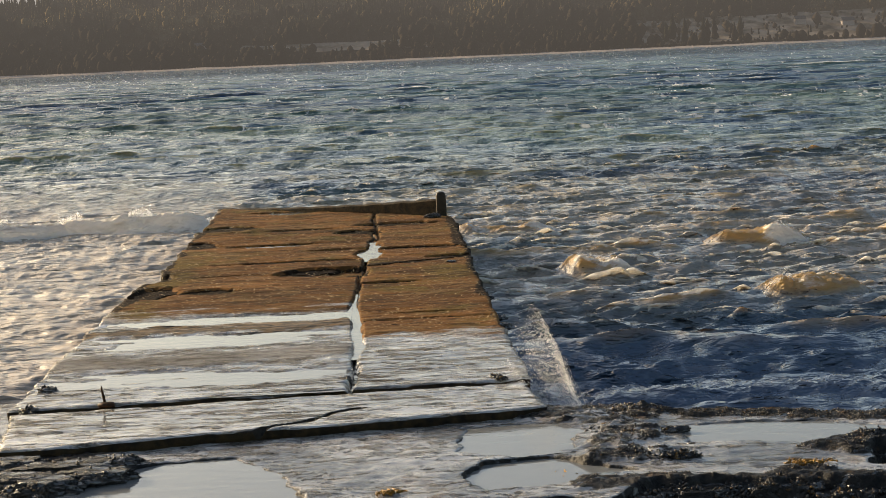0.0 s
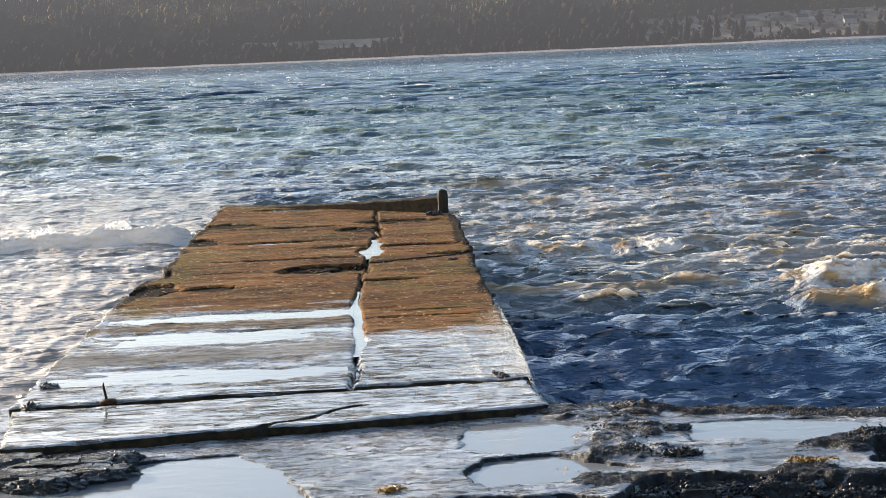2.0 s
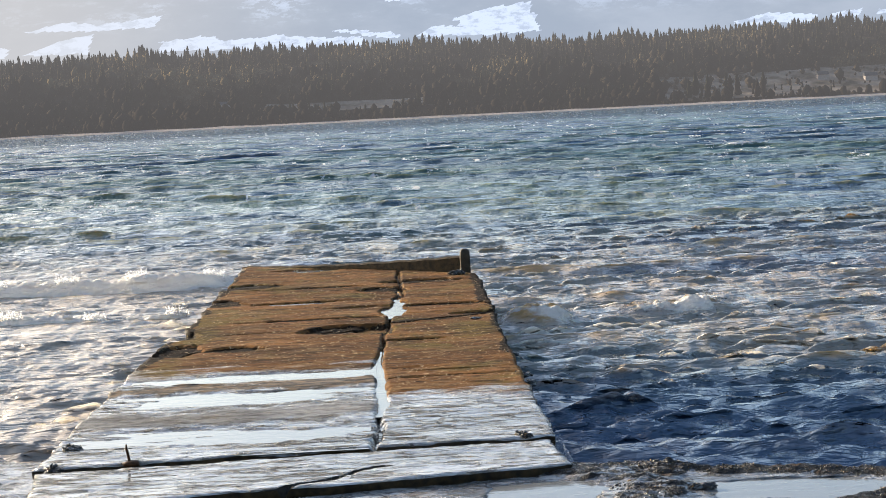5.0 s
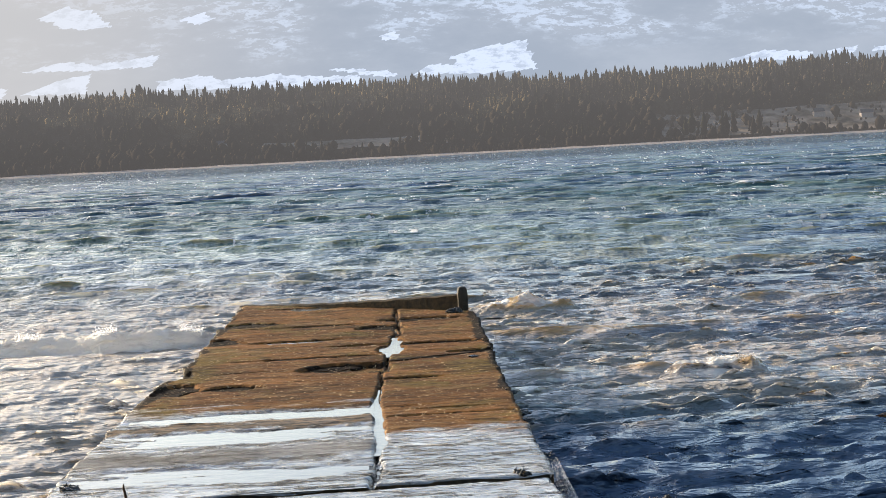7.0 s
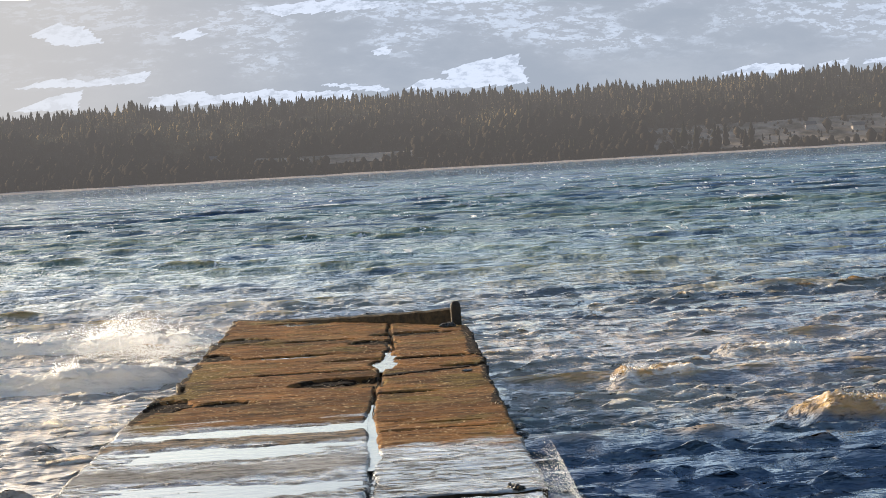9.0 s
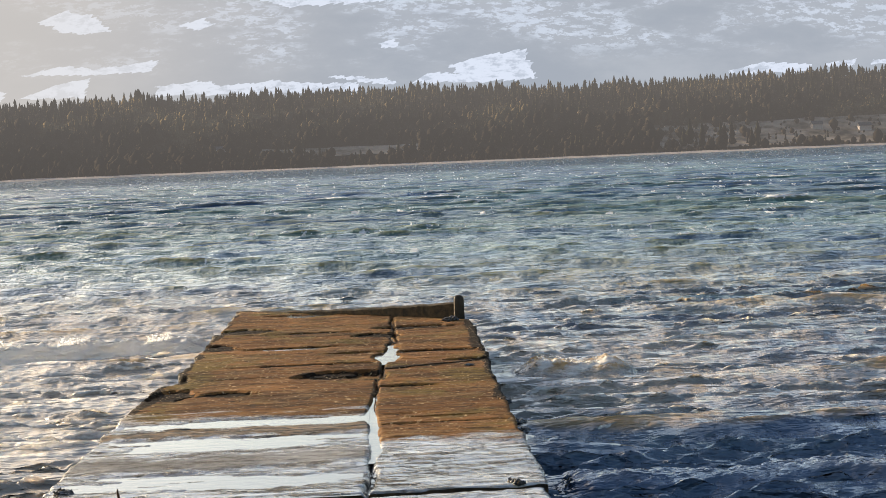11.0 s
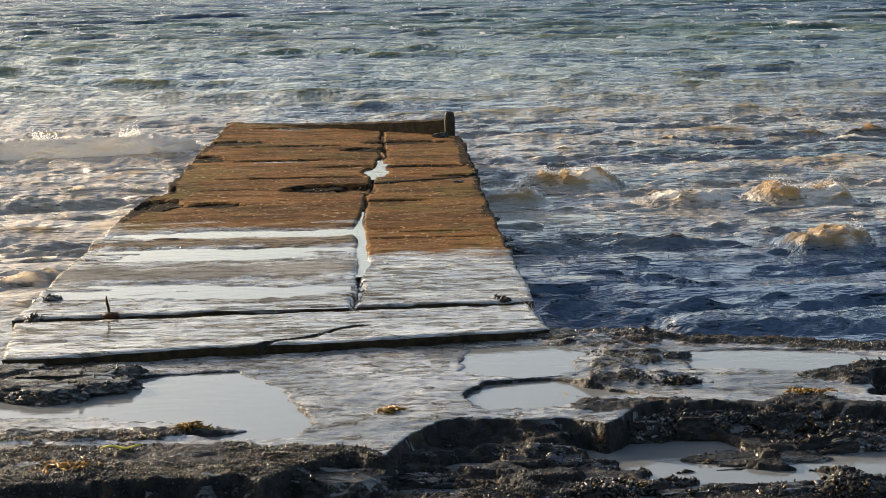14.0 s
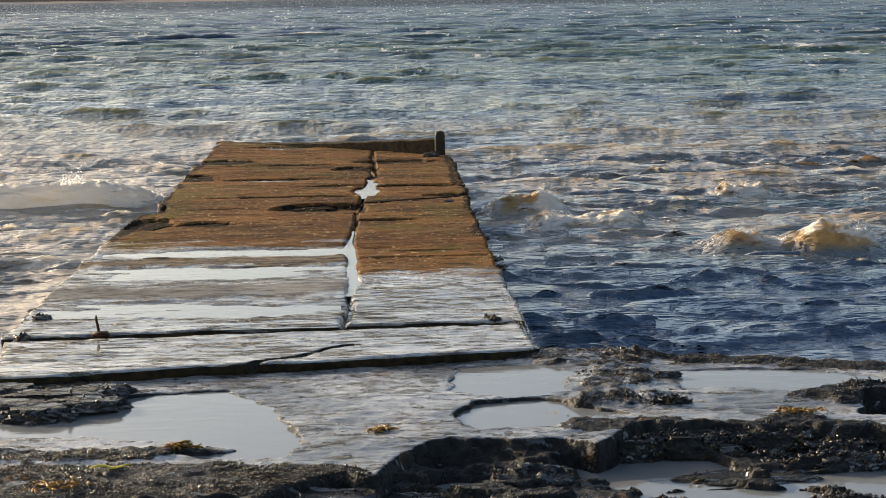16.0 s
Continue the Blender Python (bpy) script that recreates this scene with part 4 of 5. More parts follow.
# ---- the far shore ----
def conifers(n, seed, x0, x1, y0, y1, tall, name, label, material, bare=False, gaps=()):
    rng = np.random.RandomState(seed)
    x, y = rng.uniform(x0, x1, n), rng.uniform(y0, y1, n)
    for x2, x3, y2, y3 in gaps:
        keep = ~((x > x2) & (x < x3) & (y > y2 + 10 * np.sin(x * 0.07)) & (y < y3))
        x, y = x[keep], y[keep]
    n = len(x)
    z = ground_height(x, y)
    h = tall * (0.42 + 1.15 * rng.rand(n) ** 4) * (0.25 + 1.6 * fbm(x * 0.035, y * 0.03, 4))
    verts, faces, sides = [], [], 4
    ang = np.arange(sides) * 2 * np.pi / sides
    tiers = ((0.0, 0.04), (0.10, 0.17), (0.36, 0.11), (0.42, 0.15), (0.66, 0.07), (0.70, 0.10), (1.0, 0.012)) if not bare else ((0.0, 0.08), (0.30, 0.30), (0.62, 0.36), (0.85, 0.22), (1.0, 0.04))
    for f, r in tiers:
        rr = (r * h)[:, None] * (0.65 + 0.7 * rng.rand(n, sides))
        verts.append(np.stack([x[:, None] + rr * np.cos(ang), y[:, None] + rr * np.sin(ang), np.broadcast_to((z + f * h)[:, None], (n, sides)) + h[:, None] * 0.05 * (rng.rand(n, sides) - 0.5)], -1))
    v = np.stack(verts, 1)
    base = (np.arange(n) * len(tiers) * sides)[:, None]
    for k in range(len(tiers) - 1):
        for i in range(sides):
            j = (i + 1) % sides
            faces.append(base + np.array([[k * sides + i, k * sides + j, (k + 1) * sides + j, (k + 1) * sides + i]]))
    ob = raw(name, v.reshape(-1, 3), np.concatenate(faces), material)
    return tagged(ob, label, "forest", kind="stuff")


CLEARINGS = ((195, 480, 1222, 1296), (-100, 38, 1250, 1274))
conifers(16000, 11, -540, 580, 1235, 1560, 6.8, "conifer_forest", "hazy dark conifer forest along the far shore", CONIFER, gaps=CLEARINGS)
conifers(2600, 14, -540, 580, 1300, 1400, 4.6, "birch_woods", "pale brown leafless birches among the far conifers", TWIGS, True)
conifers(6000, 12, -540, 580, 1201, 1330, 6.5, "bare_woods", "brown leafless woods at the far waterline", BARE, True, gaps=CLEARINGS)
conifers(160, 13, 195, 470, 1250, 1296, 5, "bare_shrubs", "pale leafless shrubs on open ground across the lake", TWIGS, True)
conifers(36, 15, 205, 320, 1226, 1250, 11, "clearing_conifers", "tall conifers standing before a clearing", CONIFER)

for x2, x3, y2, y3 in CLEARINGS:
    xx, yy = np.meshgrid(np.linspace(x2, x3, 60), np.linspace(y2, y3, 14))
    yy = yy + 9 * (fbm(xx * 0.05, yy * 0.02, 4) - 0.5)
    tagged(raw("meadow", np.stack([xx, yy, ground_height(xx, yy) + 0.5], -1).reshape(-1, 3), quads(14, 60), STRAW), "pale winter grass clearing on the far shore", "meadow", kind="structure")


for x, y, w, d, h in ((-128, 1262, 9, 6, 5), (318, 1270, 8, 6, 3.6), (352, 1262, 9, 6, 3.4)):
    house = empty("shore_house", "small pale house on the far shore among trees", "house", "houses on the far shore")
    z = float(ground_height(x, y))
    bm = bmesh.new()
    bmesh.ops.create_cube(bm, size=1.0)
    for q in bm.verts:
        q.co = Vector((x + q.co.x * w, y + q.co.y * d, z - 1 + (q.co.z + 0.5) * (h + 1)))
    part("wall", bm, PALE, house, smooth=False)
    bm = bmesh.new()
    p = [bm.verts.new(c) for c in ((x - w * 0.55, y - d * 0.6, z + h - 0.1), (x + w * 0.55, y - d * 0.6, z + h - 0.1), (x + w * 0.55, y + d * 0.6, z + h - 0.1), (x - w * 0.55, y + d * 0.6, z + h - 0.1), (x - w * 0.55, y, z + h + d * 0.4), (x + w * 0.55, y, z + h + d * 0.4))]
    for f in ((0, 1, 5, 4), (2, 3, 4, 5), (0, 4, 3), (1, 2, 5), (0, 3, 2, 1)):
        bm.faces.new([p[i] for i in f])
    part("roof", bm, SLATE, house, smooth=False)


# made-up pale strip for the bright halo line at the foot of the far woods
xs, ys = np.linspace(-560, 600, 240), np.linspace(1176, 1199, 6)
xx, yy = np.meshgrid(xs, ys)
zz = -0.4 + (yy - 1176) / 23 * (1.7 + 0.9 * (fbm(xx * 0.05, yy * 0.1, 4) - 0.5))
tagged(raw("waterline_halo_strip", np.stack([xx, yy, zz], -1).reshape(-1, 3), quads(len(ys), len(xs)), PALE), "narrow pale strip added for the bright line at the far waterline", "beach", kind="structure")

# ---- far mountain ----
FAR = 3900.0
mountain = empty("mountain_backdrop", "hazy blue-grey mountainside with snow patches far beyond the lake", "mountain", kind="structure")


def at_angle(az, el, distance=FAR):
    return Vector((math.tan(radians(az)) * distance, distance, EYE[2] + math.tan(radians(el)) * distance / math.cos(radians(az))))


xs, ts = np.linspace(-1500, 1700, 120), np.linspace(0, 1, 40)
xx, tt = np.meshgrid(xs, ts)
crest = 470 + 90 * fbm(xx * 0.0016 + 3, xx * 0, 5)
v = np.stack([xx, FAR + 40 + 700 * tt + 60 * fbm(xx * 0.004, tt * 5, 4), tt * crest], -1)
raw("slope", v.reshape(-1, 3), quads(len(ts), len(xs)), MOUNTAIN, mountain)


def snowfield(points, seed, parent=mountain):
    """An open snowy clearing: an uneven outline between the given bearings and heights in degrees."""
    bm = bmesh.new()
    outline = []
    for i, (az, el) in enumerate(points):
        az2, el2 = points[(i + 1) % len(points)]
        for k in range(24):
            f = k / 24
            p = at_angle(az + (az2 - az) * f, el + (el2 - el) * f)
            j = noise.noise(Vector((p.x * 0.03, p.z * 0.06, seed))) * 10 + noise.noise(Vector((p.x * 0.09, p.z * 0.2, seed))) * 9 + noise.noise(Vector((p.x * 0.3, p.z * 0.5, seed))) * 5
            outline.append(bm.verts.new((p.x + j, p.y, p.z + j * 0.5)))
    bmesh.ops.triangle_fill(bm, edges=[bm.edges.new((outline[i], outline[(i + 1) % len(outline)])) for i in range(len(outline))], use_beauty=True)
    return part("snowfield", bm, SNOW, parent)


LOW_SNOW = (
    ((0.7, 2.62), (1.3, 2.95), (2.3, 2.85), (1.9, 3.15), (3.2, 3.45), (4.55, 3.58), (4.75, 2.75), (4.9, 2.6), (2.6, 2.55)),
    ((-2.1, 2.93), (-0.6, 2.86), (0.3, 2.72), (0.0, 2.55), (-1.4, 2.78)),
    ((-7.9, 2.80), (-6.4, 2.95), (-5.6, 2.80), (-4.0, 2.85), (-2.2, 2.70), (-1.2, 2.72), (-1.0, 2.4), (-7.8, 2.5)),
    ((-12.3, 2.55), (-10.9, 3.02), (-10.0, 3.15), (-10.2, 2.5)),
    ((-12.2, 3.3), (-10.8, 3.6), (-9.8, 3.45), (-7.7, 3.68), (-8.0, 3.32), (-10.6, 3.25)),
    ((-14.5, 2.5), (-13.4, 2.95), (-12.7, 2.8), (-12.9, 2.45)),
)
HIGH_SNOW = (
    ((-11.6, 5.0), (-10.6, 5.4), (-9.6, 5.1), (-9.3, 4.6), (-10.6, 4.65)),
    ((11.3, 2.55), (12.4, 2.75), (14.0, 2.6), (13.9, 2.4), (11.4, 2.4)), ((14.4, 2.6), (15.4, 2.72), (15.3, 2.5), (14.4, 2.45)),
    ((15.9, 2.65), (17.8, 2.75), (17.8, 2.5), (15.9, 2.5)), ((-7.0, 4.8), (-6.2, 5.0), (-5.8, 4.8), (-6.4, 4.62)),
    ((-0.4, 3.95), (0.2, 4.1), (0.25, 3.85), (-0.2, 3.8)), ((-4.4, 5.6), (-1.5, 5.75), (1.0, 5.5), (-1.0, 5.35), (-3.4, 5.3)), ((1.6, 5.5), (4.0, 5.7), (5.8, 5.5), (3.2, 5.35)),
)
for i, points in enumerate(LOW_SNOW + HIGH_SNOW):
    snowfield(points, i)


# ---- the lake ----
def wave_train(seed, count, short, long, spread, size):
    r = np.random.RandomState(seed)
    length = short * (long / short) ** (np.arange(count) / (count - 1))
    heading = np.radians(-90 + spread * r.randn(count))
    k = 2 * np.pi / length
    return k, np.cos(heading), np.sin(heading), size * length ** 0.40, r.rand(count) * 2 * np.pi


def lake_sheet(name, label, train, y0, y1, dy, growth, cols, start_half, slope):
    ys, y = [], y0
    while y < y1:
        ys.append(y)
        y += max(dy, growth * y)
    ys = np.array(ys)
    u = np.linspace(-1, 1, cols)
    yy = np.repeat(ys[:, None], cols, 1)
    half = start_half + slope * yy
    xx = u[None, :] * half
    gap = np.maximum(np.gradient(ys)[:, None], half * 2 / cols)
    z, dx, dy_, steep = np.zeros_like(xx), np.zeros_like(xx), np.zeros_like(xx), np.zeros_like(xx)
    group = (0.55 + 0.9 * fbm(xx * 0.10, yy * 0.16, 3)) * (1 - 0.55 * smooth(-2.0, -4.0, xx) * smooth(62, 38, yy))
    for k, cx, cy, amp, ph in zip(*train):
        fade = smooth(2.0, 3.6, 2 * np.pi / k / gap)
        arg = k * (cx * xx + cy * yy) + ph + 1.6 * fbm(xx * 0.2 * k, yy * 0.2 * k + ph, 2)
        a = amp * fade * group * (1 + 0.9 * smooth(55, 170, yy))
        z += a * np.cos(arg)
        dx -= a * cx * np.sin(arg) * 0.9
        dy_ -= a * cy * np.sin(arg) * 0.9
        steep += a * k * np.cos(arg)
    z = z + 0.7 * np.maximum(z, 0) ** 2
    foam = smooth(0.42, 0.95, steep + 0.25 * (z / 0.2)) * 0.42 + smooth(0.20, 0.34, z) * 0.18
    v = np.stack([xx + dx, yy + dy_, z], -1).reshape(-1, 3)
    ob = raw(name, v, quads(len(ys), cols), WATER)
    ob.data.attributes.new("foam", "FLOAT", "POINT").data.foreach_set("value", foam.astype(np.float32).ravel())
    return tagged(ob, label, "lake water", kind="structure")


lake = lake_sheet("lake_water", "rough wind-driven lake water, blue far out and brown inshore", wave_train(5, 38, 0.28, 5.0, 20, 0.0108), 5.0, 1262.0, 0.09, 0.0034, 310, 3.5, 0.325)
chop = lake_sheet("lake_chop", "short choppy waves crossing the lake water", wave_train(9, 30, 0.17, 1.5, 24, 0.0135), 5.0, 48.0, 0.036, 0.0013, 430, 6.2, 0.20)


# ---- breaking waves ----
def breaker(name, label, length, tall, seed, foamy, group, spray=0):
    """A rolling wave: steep towards the shore, ragged foam on its crest."""
    nu, nv = int(length / 0.035), 84
    u, w = np.linspace(-0.5, 0.5, nu) * length, np.linspace(-0.75, 1.7, nv)
    uu, ww = np.meshgrid(u, w)
    wide = length > 5

    def taper(x):
        return smooth(0.5, 0.40 if wide else 0.22, np.abs(x) / length)

    def bend(x):
        return 0.8 * (fbm(x * 0.6 + seed, x * 0, 3) - 0.5)

    def crest_height(x):
        lift = 0.62 + 0.55 * fbm(x * 0.5 + seed * 3, x * 0 + 2, 4) if wide else 0.30 + 0.85 * fbm(x * 1.6 + seed * 3, x * 0 + 2, 5, 0.6)
        return tall * taper(x) * lift

    ends, peak, s = taper(uu), crest_height(uu), ww - bend(uu)
    shape = np.where(s < 0, np.exp(-(s / (0.40 if wide else 0.30)) ** 2), np.exp(-(s / 0.75) ** 2))
    ragged = (fbm(uu * 4.5 + seed, ww * 7, 5, 0.70) - 0.5) * ((0.45 if wide else 0.6) + (1.3 if wide else 1.7) * shape)
    z = -0.12 + peak * shape + 0.27 * tall * ragged
    y = ww - 0.35 * peak * np.exp(-((s + 0.05) / 0.25) ** 2)
    patchy = 0.5 + 0.9 * fbm(uu * 2 + seed, ww * 3, 3) if foamy > 0.8 else np.maximum(0, 3.4 * fbm(uu * 2.6 + seed, ww * 3, 4) - 1.05)
    foam = foamy * np.maximum(shape ** 1.5, smooth(-0.75, -0.2, s) * 0.45) * ends * patchy
    thing = tagged(new(name), label, "wave", group)
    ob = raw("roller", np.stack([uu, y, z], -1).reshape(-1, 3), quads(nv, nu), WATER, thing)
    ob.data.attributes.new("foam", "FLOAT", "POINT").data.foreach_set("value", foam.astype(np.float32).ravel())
    if spray:
        r = np.random.RandomState(seed)
        x = r.uniform(-0.45, 0.45, spray) * length
        x = x[fbm(x * 2.2 + seed, x * 0 + 7, 4) > 0.50]
        n, top = len(x), crest_height(x)
        c = np.stack([x, bend(x) - 0.35 * top + 0.07 * r.randn(n), top - 0.13 + np.abs(r.randn(n)) * (0.15 if foamy > 1 else 0.22) * top], 1)
        part_ = scatter("crest_spray", c, (0.0015 + 0.004 * r.rand(n, 1) ** 2) * (2.3 if foamy > 1 else 1.0) * np.ones((1, 3)), SPRAY, r, thing, "white droplets torn off the crest", shape="drop")
        part_["kind"] = "stuff"
    return thing


LEFT_GROUP, RIGHT_GROUP = "breakers on the sheltered side", "breaking crests on the open side"
rolls = [breaker("breaking_wave", "white foaming roller running in beside the jetty", 11.0, 0.46, 20 + i, 1.15, LEFT_GROUP, 11000) for i in range(5)]
CREST_RUNS = (  # start: seconds, x, y; end: seconds, x, y; length, height, heading
    (0.0, 2.8, 22.2, 0.8, 1.9, 21.6, 1.1, 0.34, 6), (0.0, 4.9, 19.3, 0.8, 5.1, 17.7, 1.5, 0.34, -5), (0.0, 1.9, 27.6, 2.6, 2.6, 22.8, 2.2, 0.26, 3),
    (0.0, 5.4, 24.3, 1.9, 5.1, 18.6, 1.9, 0.30, -4), (1.0, 3.2, 24.6, 2.5, 4.0, 23.2, 1.3, 0.28, 5), (1.5, 6.0, 21.8, 2.5, 4.8, 17.8, 1.9, 0.34, 4),
    (2.2, 5.0, 22.2, 3.2, 5.0, 19.8, 1.5, 0.34, -6), (2.7, 5.8, 25.2, 4.3, 5.2, 21.0, 1.6, 0.34, 3), (4.9, 1.7, 23.4, 5.8, 1.9, 22.2, 1.3, 0.28, -4),
    (5.1, 3.6, 23.6, 6.7, 2.4, 22.0, 2.1, 0.30, 4), (6.1, 4.4, 21.8, 7.3, 3.6, 20.5, 1.6, 0.26, -3), (6.2, 1.9, 33.2, 8.2, 2.4, 26.6, 2.4, 0.36, 2),
    (7.3, 2.6, 24.2, 9.2, 3.4, 21.5, 1.7, 0.30, 5), (8.0, 5.6, 26.2, 9.5, 5.0, 23.0, 1.5, 0.26, -3), (8.0, 5.2, 19.8, 9.5, 4.8, 16.6, 2.0, 0.34, 4),
    (10.8, 2.3, 23.0, 11.9, 2.2, 21.5, 2.0, 0.30, -3), (11.6, 4.3, 22.6, 13.2, 4.6, 19.2, 1.7, 0.38, 5), (12.1, 3.2, 23.2, 13.1, 3.4, 19.3, 1.6, 0.28, -4),
    (11.6, 1.5, 22.8, 12.2, 1.6, 21.6, 1.2, 0.28, 3), (13.2, 3.2, 22.8, 13.9, 3.7, 21.6, 1.8, 0.28, -5), (12.8, 5.4, 19.7, 13.9, 4.7, 17.7, 1.3, 0.36, 4),
    (13.0, 1.6, 22.4, 14.0, 1.5, 21.8, 1.2, 0.24, 2), (13.8, 2.5, 23.6, 14.8, 2.2, 22.6, 1.8, 0.34, -3), (13.9, 5.2, 21.6, 15.2, 5.3, 19.3, 1.5, 0.36, 5),
    (14.3, 3.8, 21.4, 15.5, 4.5, 19.2, 2.0, 0.30, -4), (14.6, 1.7, 25.0, 15.8, 1.9, 22.6, 1.4, 0.32, 3), (15.3, 4.7, 25.0, 16.0, 5.1, 23.8, 1.1, 0.34, -4),
    (15.3, 2.4, 22.0, 16.0, 2.5, 21.0, 2.0, 0.26, 4), (15.4, 5.1, 19.6, 16.0, 5.1, 18.8, 1.3, 0.34, -5),
)
crests = [breaker("wave_crest", "silty brown wave crest, backlight painted gold, breaking into white foam", run[6], run[7] * 1.02, 40 + i, 0.50, RIGHT_GROUP, 1500) for i, run in enumerate(CREST_RUNS)]
swells = [breaker("shore_swell", "dark swell rearing up before the rocks", 6.0, 0.27, 70 + i, 0.14, "swells at the rock edge", 0) for i in range(3)]


# ---- spray ----
def plume(name, label, n, seed, spread, size, lean=0.0, group="spray plumes"):
    """A burst of droplets: dense at its foot, ragged fingers above."""
    r = np.random.RandomState(seed)
    sx, sy, sz = spread
    f = r.rand(n) ** 1.6
    x = r.randn(n) * 0.38
    fingers = 0.35 + 1.2 * fbm(x * 4.0 + seed, x * 0 + 1, 3)
    z = f * sz * fingers * np.exp(-(x / 0.75) ** 2)
    c = np.stack([x * sx * (0.6 + 0.6 * f) - lean * f, r.randn(n) * sy * (0.4 + 0.8 * f), z], 1)
    ob = scatter(name, c, size * (0.35 + r.rand(n, 1) ** 2) * np.array([1.0, 1.0, 1.25]), SPRAY, r, shape="drop")
    return tagged(ob, label, "spray", group, "stuff")


edge_spray = [plume("edge_spray", "fine spray thrown up along the jetty's side", 36000, 100 + i, (0.55, 0.32, 0.66), 0.0020, 0.34) for i in range(3)]
side_spray = plume("side_spray", "thin scatter of drops above the water", 7000, 110, (0.9, 0.5, 0.55), 0.0042)
big_splash = plume("shore_splash", "large white burst of spray where a wave strikes the rocks", 120000, 120, (1.3, 0.40, 1.30), 0.0054, 0.35)
drift = plume("drifting_spray", "mist of fine drops blowing towards the jetty", 110000, 121, (2.8, 0.7, 1.10), 0.0027, 0.8)
corner_mist = [plume("corner_mist", "bright backlit mist beside the jetty's far corner", 22000, 130 + i, (1.5, 0.8, 0.75), 0.0072) for i in range(2)]


# ---- what moves ----
def ride(ob, rows, turn=0.0):
    """Carry a thing along (seconds, x, y, z), held at its first and last place before and after."""
    rows = [(t, pose(x, y, z, 0, 0, turn)) for t, x, y, z in rows]
    if rows[0][0] > 0:
        rows.insert(0, (0.0, rows[0][1]))
    if rows[-1][0] < 16:
        rows.append((16.0, rows[-1][1]))
    walk(ob, rows)


def roll_in(ob, t0, x0, y0, t1, x1, y1, turn=0.0, z=0.0, rise=1.0, sink=1.2):
    """A wave that lifts out of the water at t0, runs in and sinks back at t1."""
    speed = (y1 - y0) / (t1 - t0)
    drift_x = (x1 - x0) / (t1 - t0)
    at = lambda t, low: (t, x0 + drift_x * (t - t0), y0 + speed * (t - t0), low)
    ride(ob, [at(max(t0 - rise, -4) if t0 - rise > 0 else 0.0, z - 0.75 if t0 - rise > 0 else z)] + ([at(t0, z)] if t0 > 0 else []) + [at(t1, z)] + ([at(min(t1 + sink, 16.0), z - 0.8)] if t1 < 15.5 else []), turn)


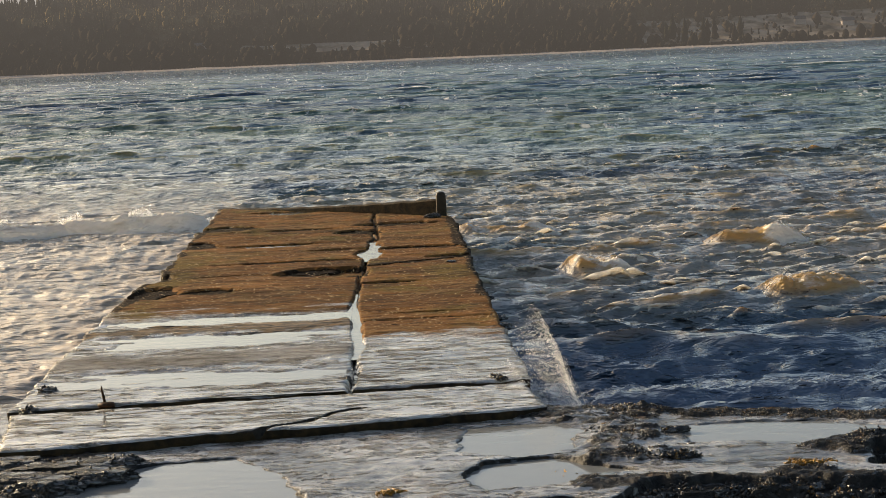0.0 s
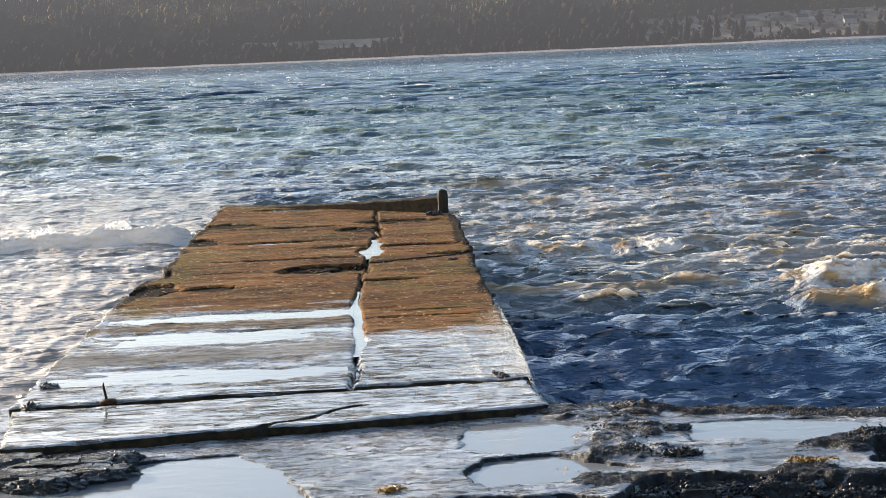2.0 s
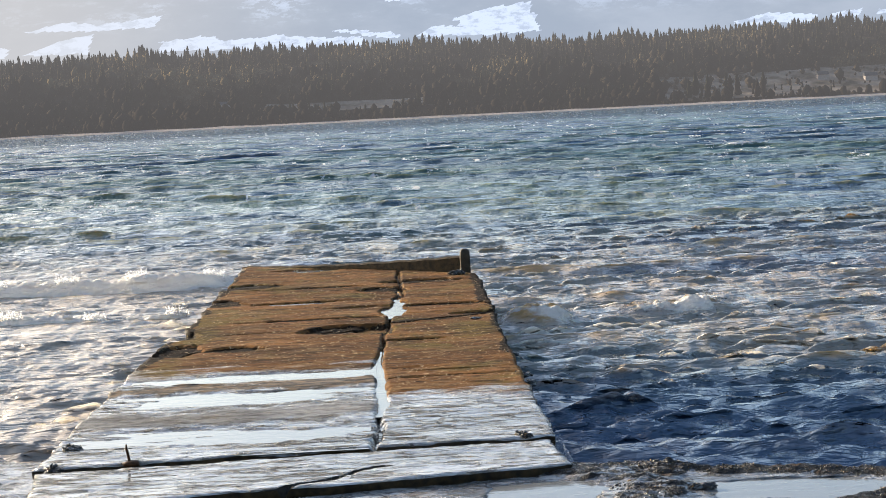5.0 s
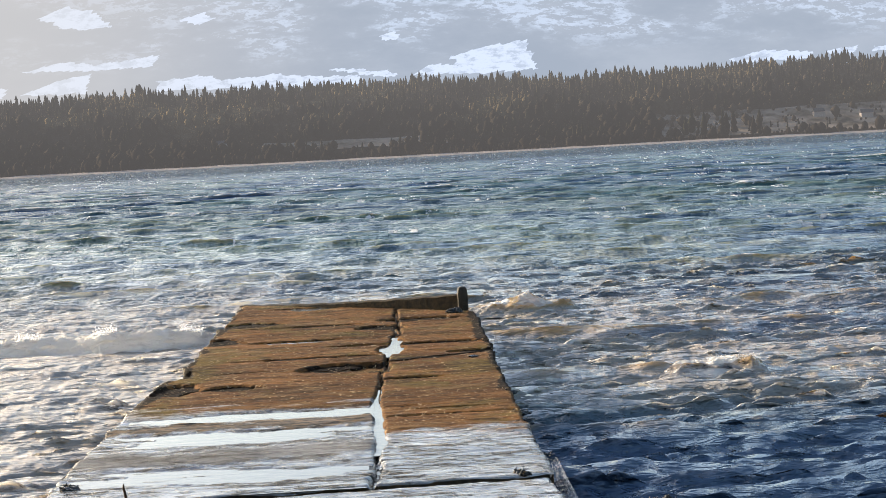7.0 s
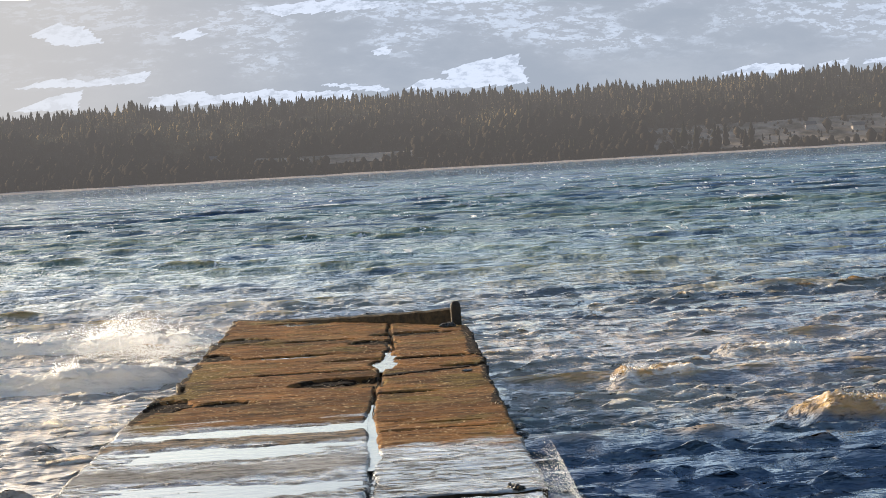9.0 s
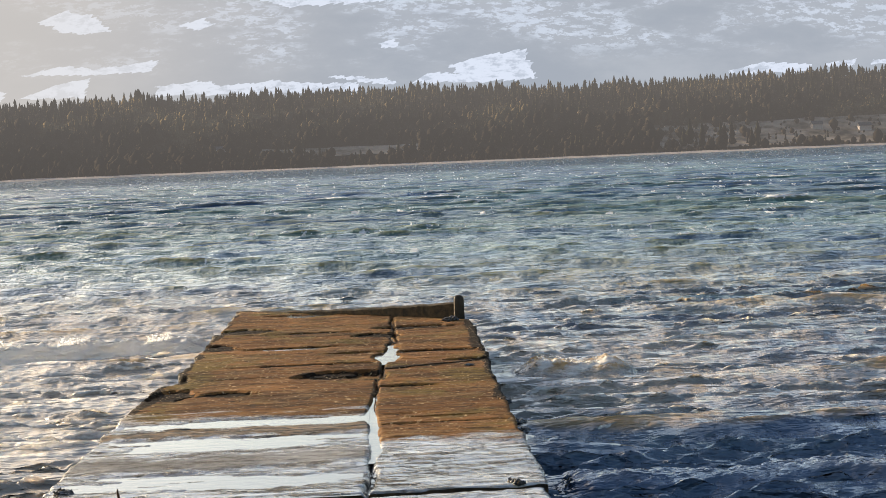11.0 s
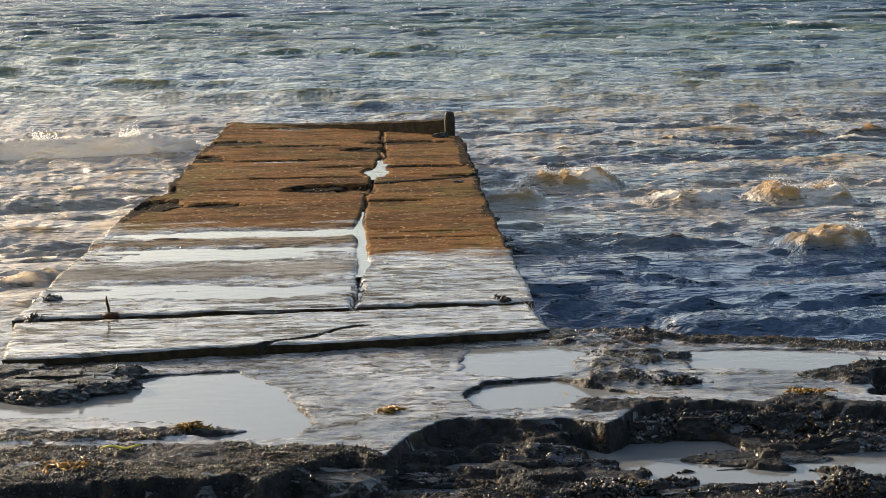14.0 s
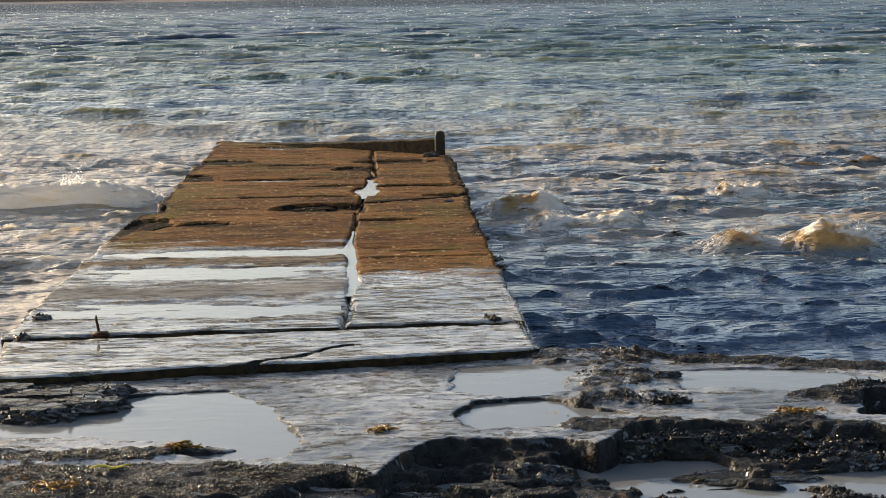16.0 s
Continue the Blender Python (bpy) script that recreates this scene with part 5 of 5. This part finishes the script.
def motions():
    walk(lake, [(0.0, pose(0, 0, 0)), (8.0, pose(0, -16.5, 0)), (16.0, pose(0, -33, 0))])
    walk(chop, [(0.0, pose(0, 0, -0.03)), (8.0, pose(-1.6, -8, -0.03)), (16.0, pose(-3.2, -16, -0.03))])
    roll_in(rolls[0], 0.0, -8.0, 30.8, 4.2, -8.0, 23.6)
    roll_in(rolls[1], 4.6, -8.05, 31.6, 10.0, -8.0, 23.0)
    roll_in(rolls[2], 7.6, -8.0, 33.0, 13.2, -8.0, 23.5)
    roll_in(rolls[3], 12.8, -8.0, 32.0, 16.0, -8.0, 24.0)
    roll_in(rolls[4], 3.6, -8.05, 29.5, 4.6, -8.05, 27.5)
    for crest, (t0, x0, y0, t1, x1, y1, length, tall, turn) in zip(crests, CREST_RUNS):
        roll_in(crest, t0, x0, y0, t1, x1, y1, turn, 0.09, 0.6, 0.7)
    roll_in(swells[0], 0.0, 4.2, 13.6, 0.9, 4.2, 12.2)
    roll_in(swells[1], 10.9, 4.0, 15.0, 12.2, 4.0, 12.4)
    roll_in(swells[2], 13.2, 5.0, 15.2, 14.6, 4.8, 12.6)
    low = -0.9
    ride(edge_spray[0], [(0.0, 1.35, 12.4, 0.10), (0.4, 1.3, 12.2, -0.10), (0.7, 1.3, 12.0, -0.45), (1.0, 1.15, 12.2, 0.0), (1.6, 1.25, 12.2, -0.15), (2.0, 1.05, 12.5, 0.12), (2.5, 1.1, 12.2, 0.02), (3.0, 1.25, 12.6, 0.0), (3.6, 1.2, 12.6, -0.5),
                         (5.5, 1.35, 12.3, -0.25), (6.2, 1.4, 12.3, -0.05), (7.0, 1.3, 12.3, -0.30), (8.0, 1.3, 12.3, -0.2), (8.6, 1.35, 12.4, -0.05), (9.2, 1.3, 12.2, -0.08), (10.2, 1.3, 12.2, low)])
    ride(edge_spray[1], [(10.6, 1.3, 12.2, low), (11.3, 1.35, 12.2, -0.05), (12.0, 1.25, 12.6, 0.14), (12.6, 1.35, 12.2, -0.2), (13.1, 1.5, 12.0, -0.08), (13.8, 1.35, 12.2, -0.35), (14.5, 1.3, 12.3, -0.15), (15.1, 1.25, 12.5, 0.05), (15.6, 1.4, 12.6, -0.1), (16.0, 1.3, 12.2, -0.25)])
    ride(edge_spray[2], [(0.0, 1.2, 13.6, -0.2), (0.6, 1.2, 13.6, -0.6), (1.5, 1.1, 13.4, -0.45), (2.0, 1.0, 13.6, -0.1), (2.6, 1.1, 13.6, -0.7), (10.9, 1.2, 14.0, -0.8), (12.0, 1.15, 14.0, -0.15), (12.6, 1.2, 14.0, -0.7), (14.8, 1.2, 13.8, -0.7), (15.4, 1.15, 14.0, -0.1), (16.0, 1.2, 13.8, -0.6)])
    ride(side_spray, [(5.4, 1.9, 12.6, -0.9), (5.9, 2.0, 12.7, 0.0), (6.3, 2.0, 12.6, 0.05), (6.9, 1.9, 12.6, -0.9)])
    ride(big_splash, [(2.3, 4.7, 12.2, -1.9), (2.6, 4.4, 12.2, -0.9), (2.8, 4.0, 12.1, -0.30), (3.0, 4.0, 12.0, 0.12), (3.2, 3.2, 12.0, 0.0), (3.5, 2.2, 12.0, -0.4), (3.9, 1.9, 12.0, -1.1), (4.4, 1.9, 12.0, -2.3)])
    ride(drift, [(2.4, 3.8, 12.6, -1.8), (2.7, 3.4, 12.6, -0.6), (3.0, 2.8, 12.6, 0.0), (3.3, 2.0, 12.7, 0.15), (3.9, 1.4, 12.8, -0.5), (4.5, 1.3, 12.8, -1.9)])
    ride(corner_mist[0], [(6.8, -3.2, 29.6, -1.2), (7.5, -3.0, 29.4, 0.0), (8.1, -3.1, 29.4, 0.05), (8.9, -3.9, 29.0, -0.25), (9.8, -4.2, 28.4, -1.2)])
    ride(corner_mist[1], [(7.4, -5.6, 27.6, -1.2), (8.3, -5.4, 27.4, -0.15), (9.0, -4.9, 29.8, -0.15), (10.0, -4.8, 29.0, -1.2)])


motions()
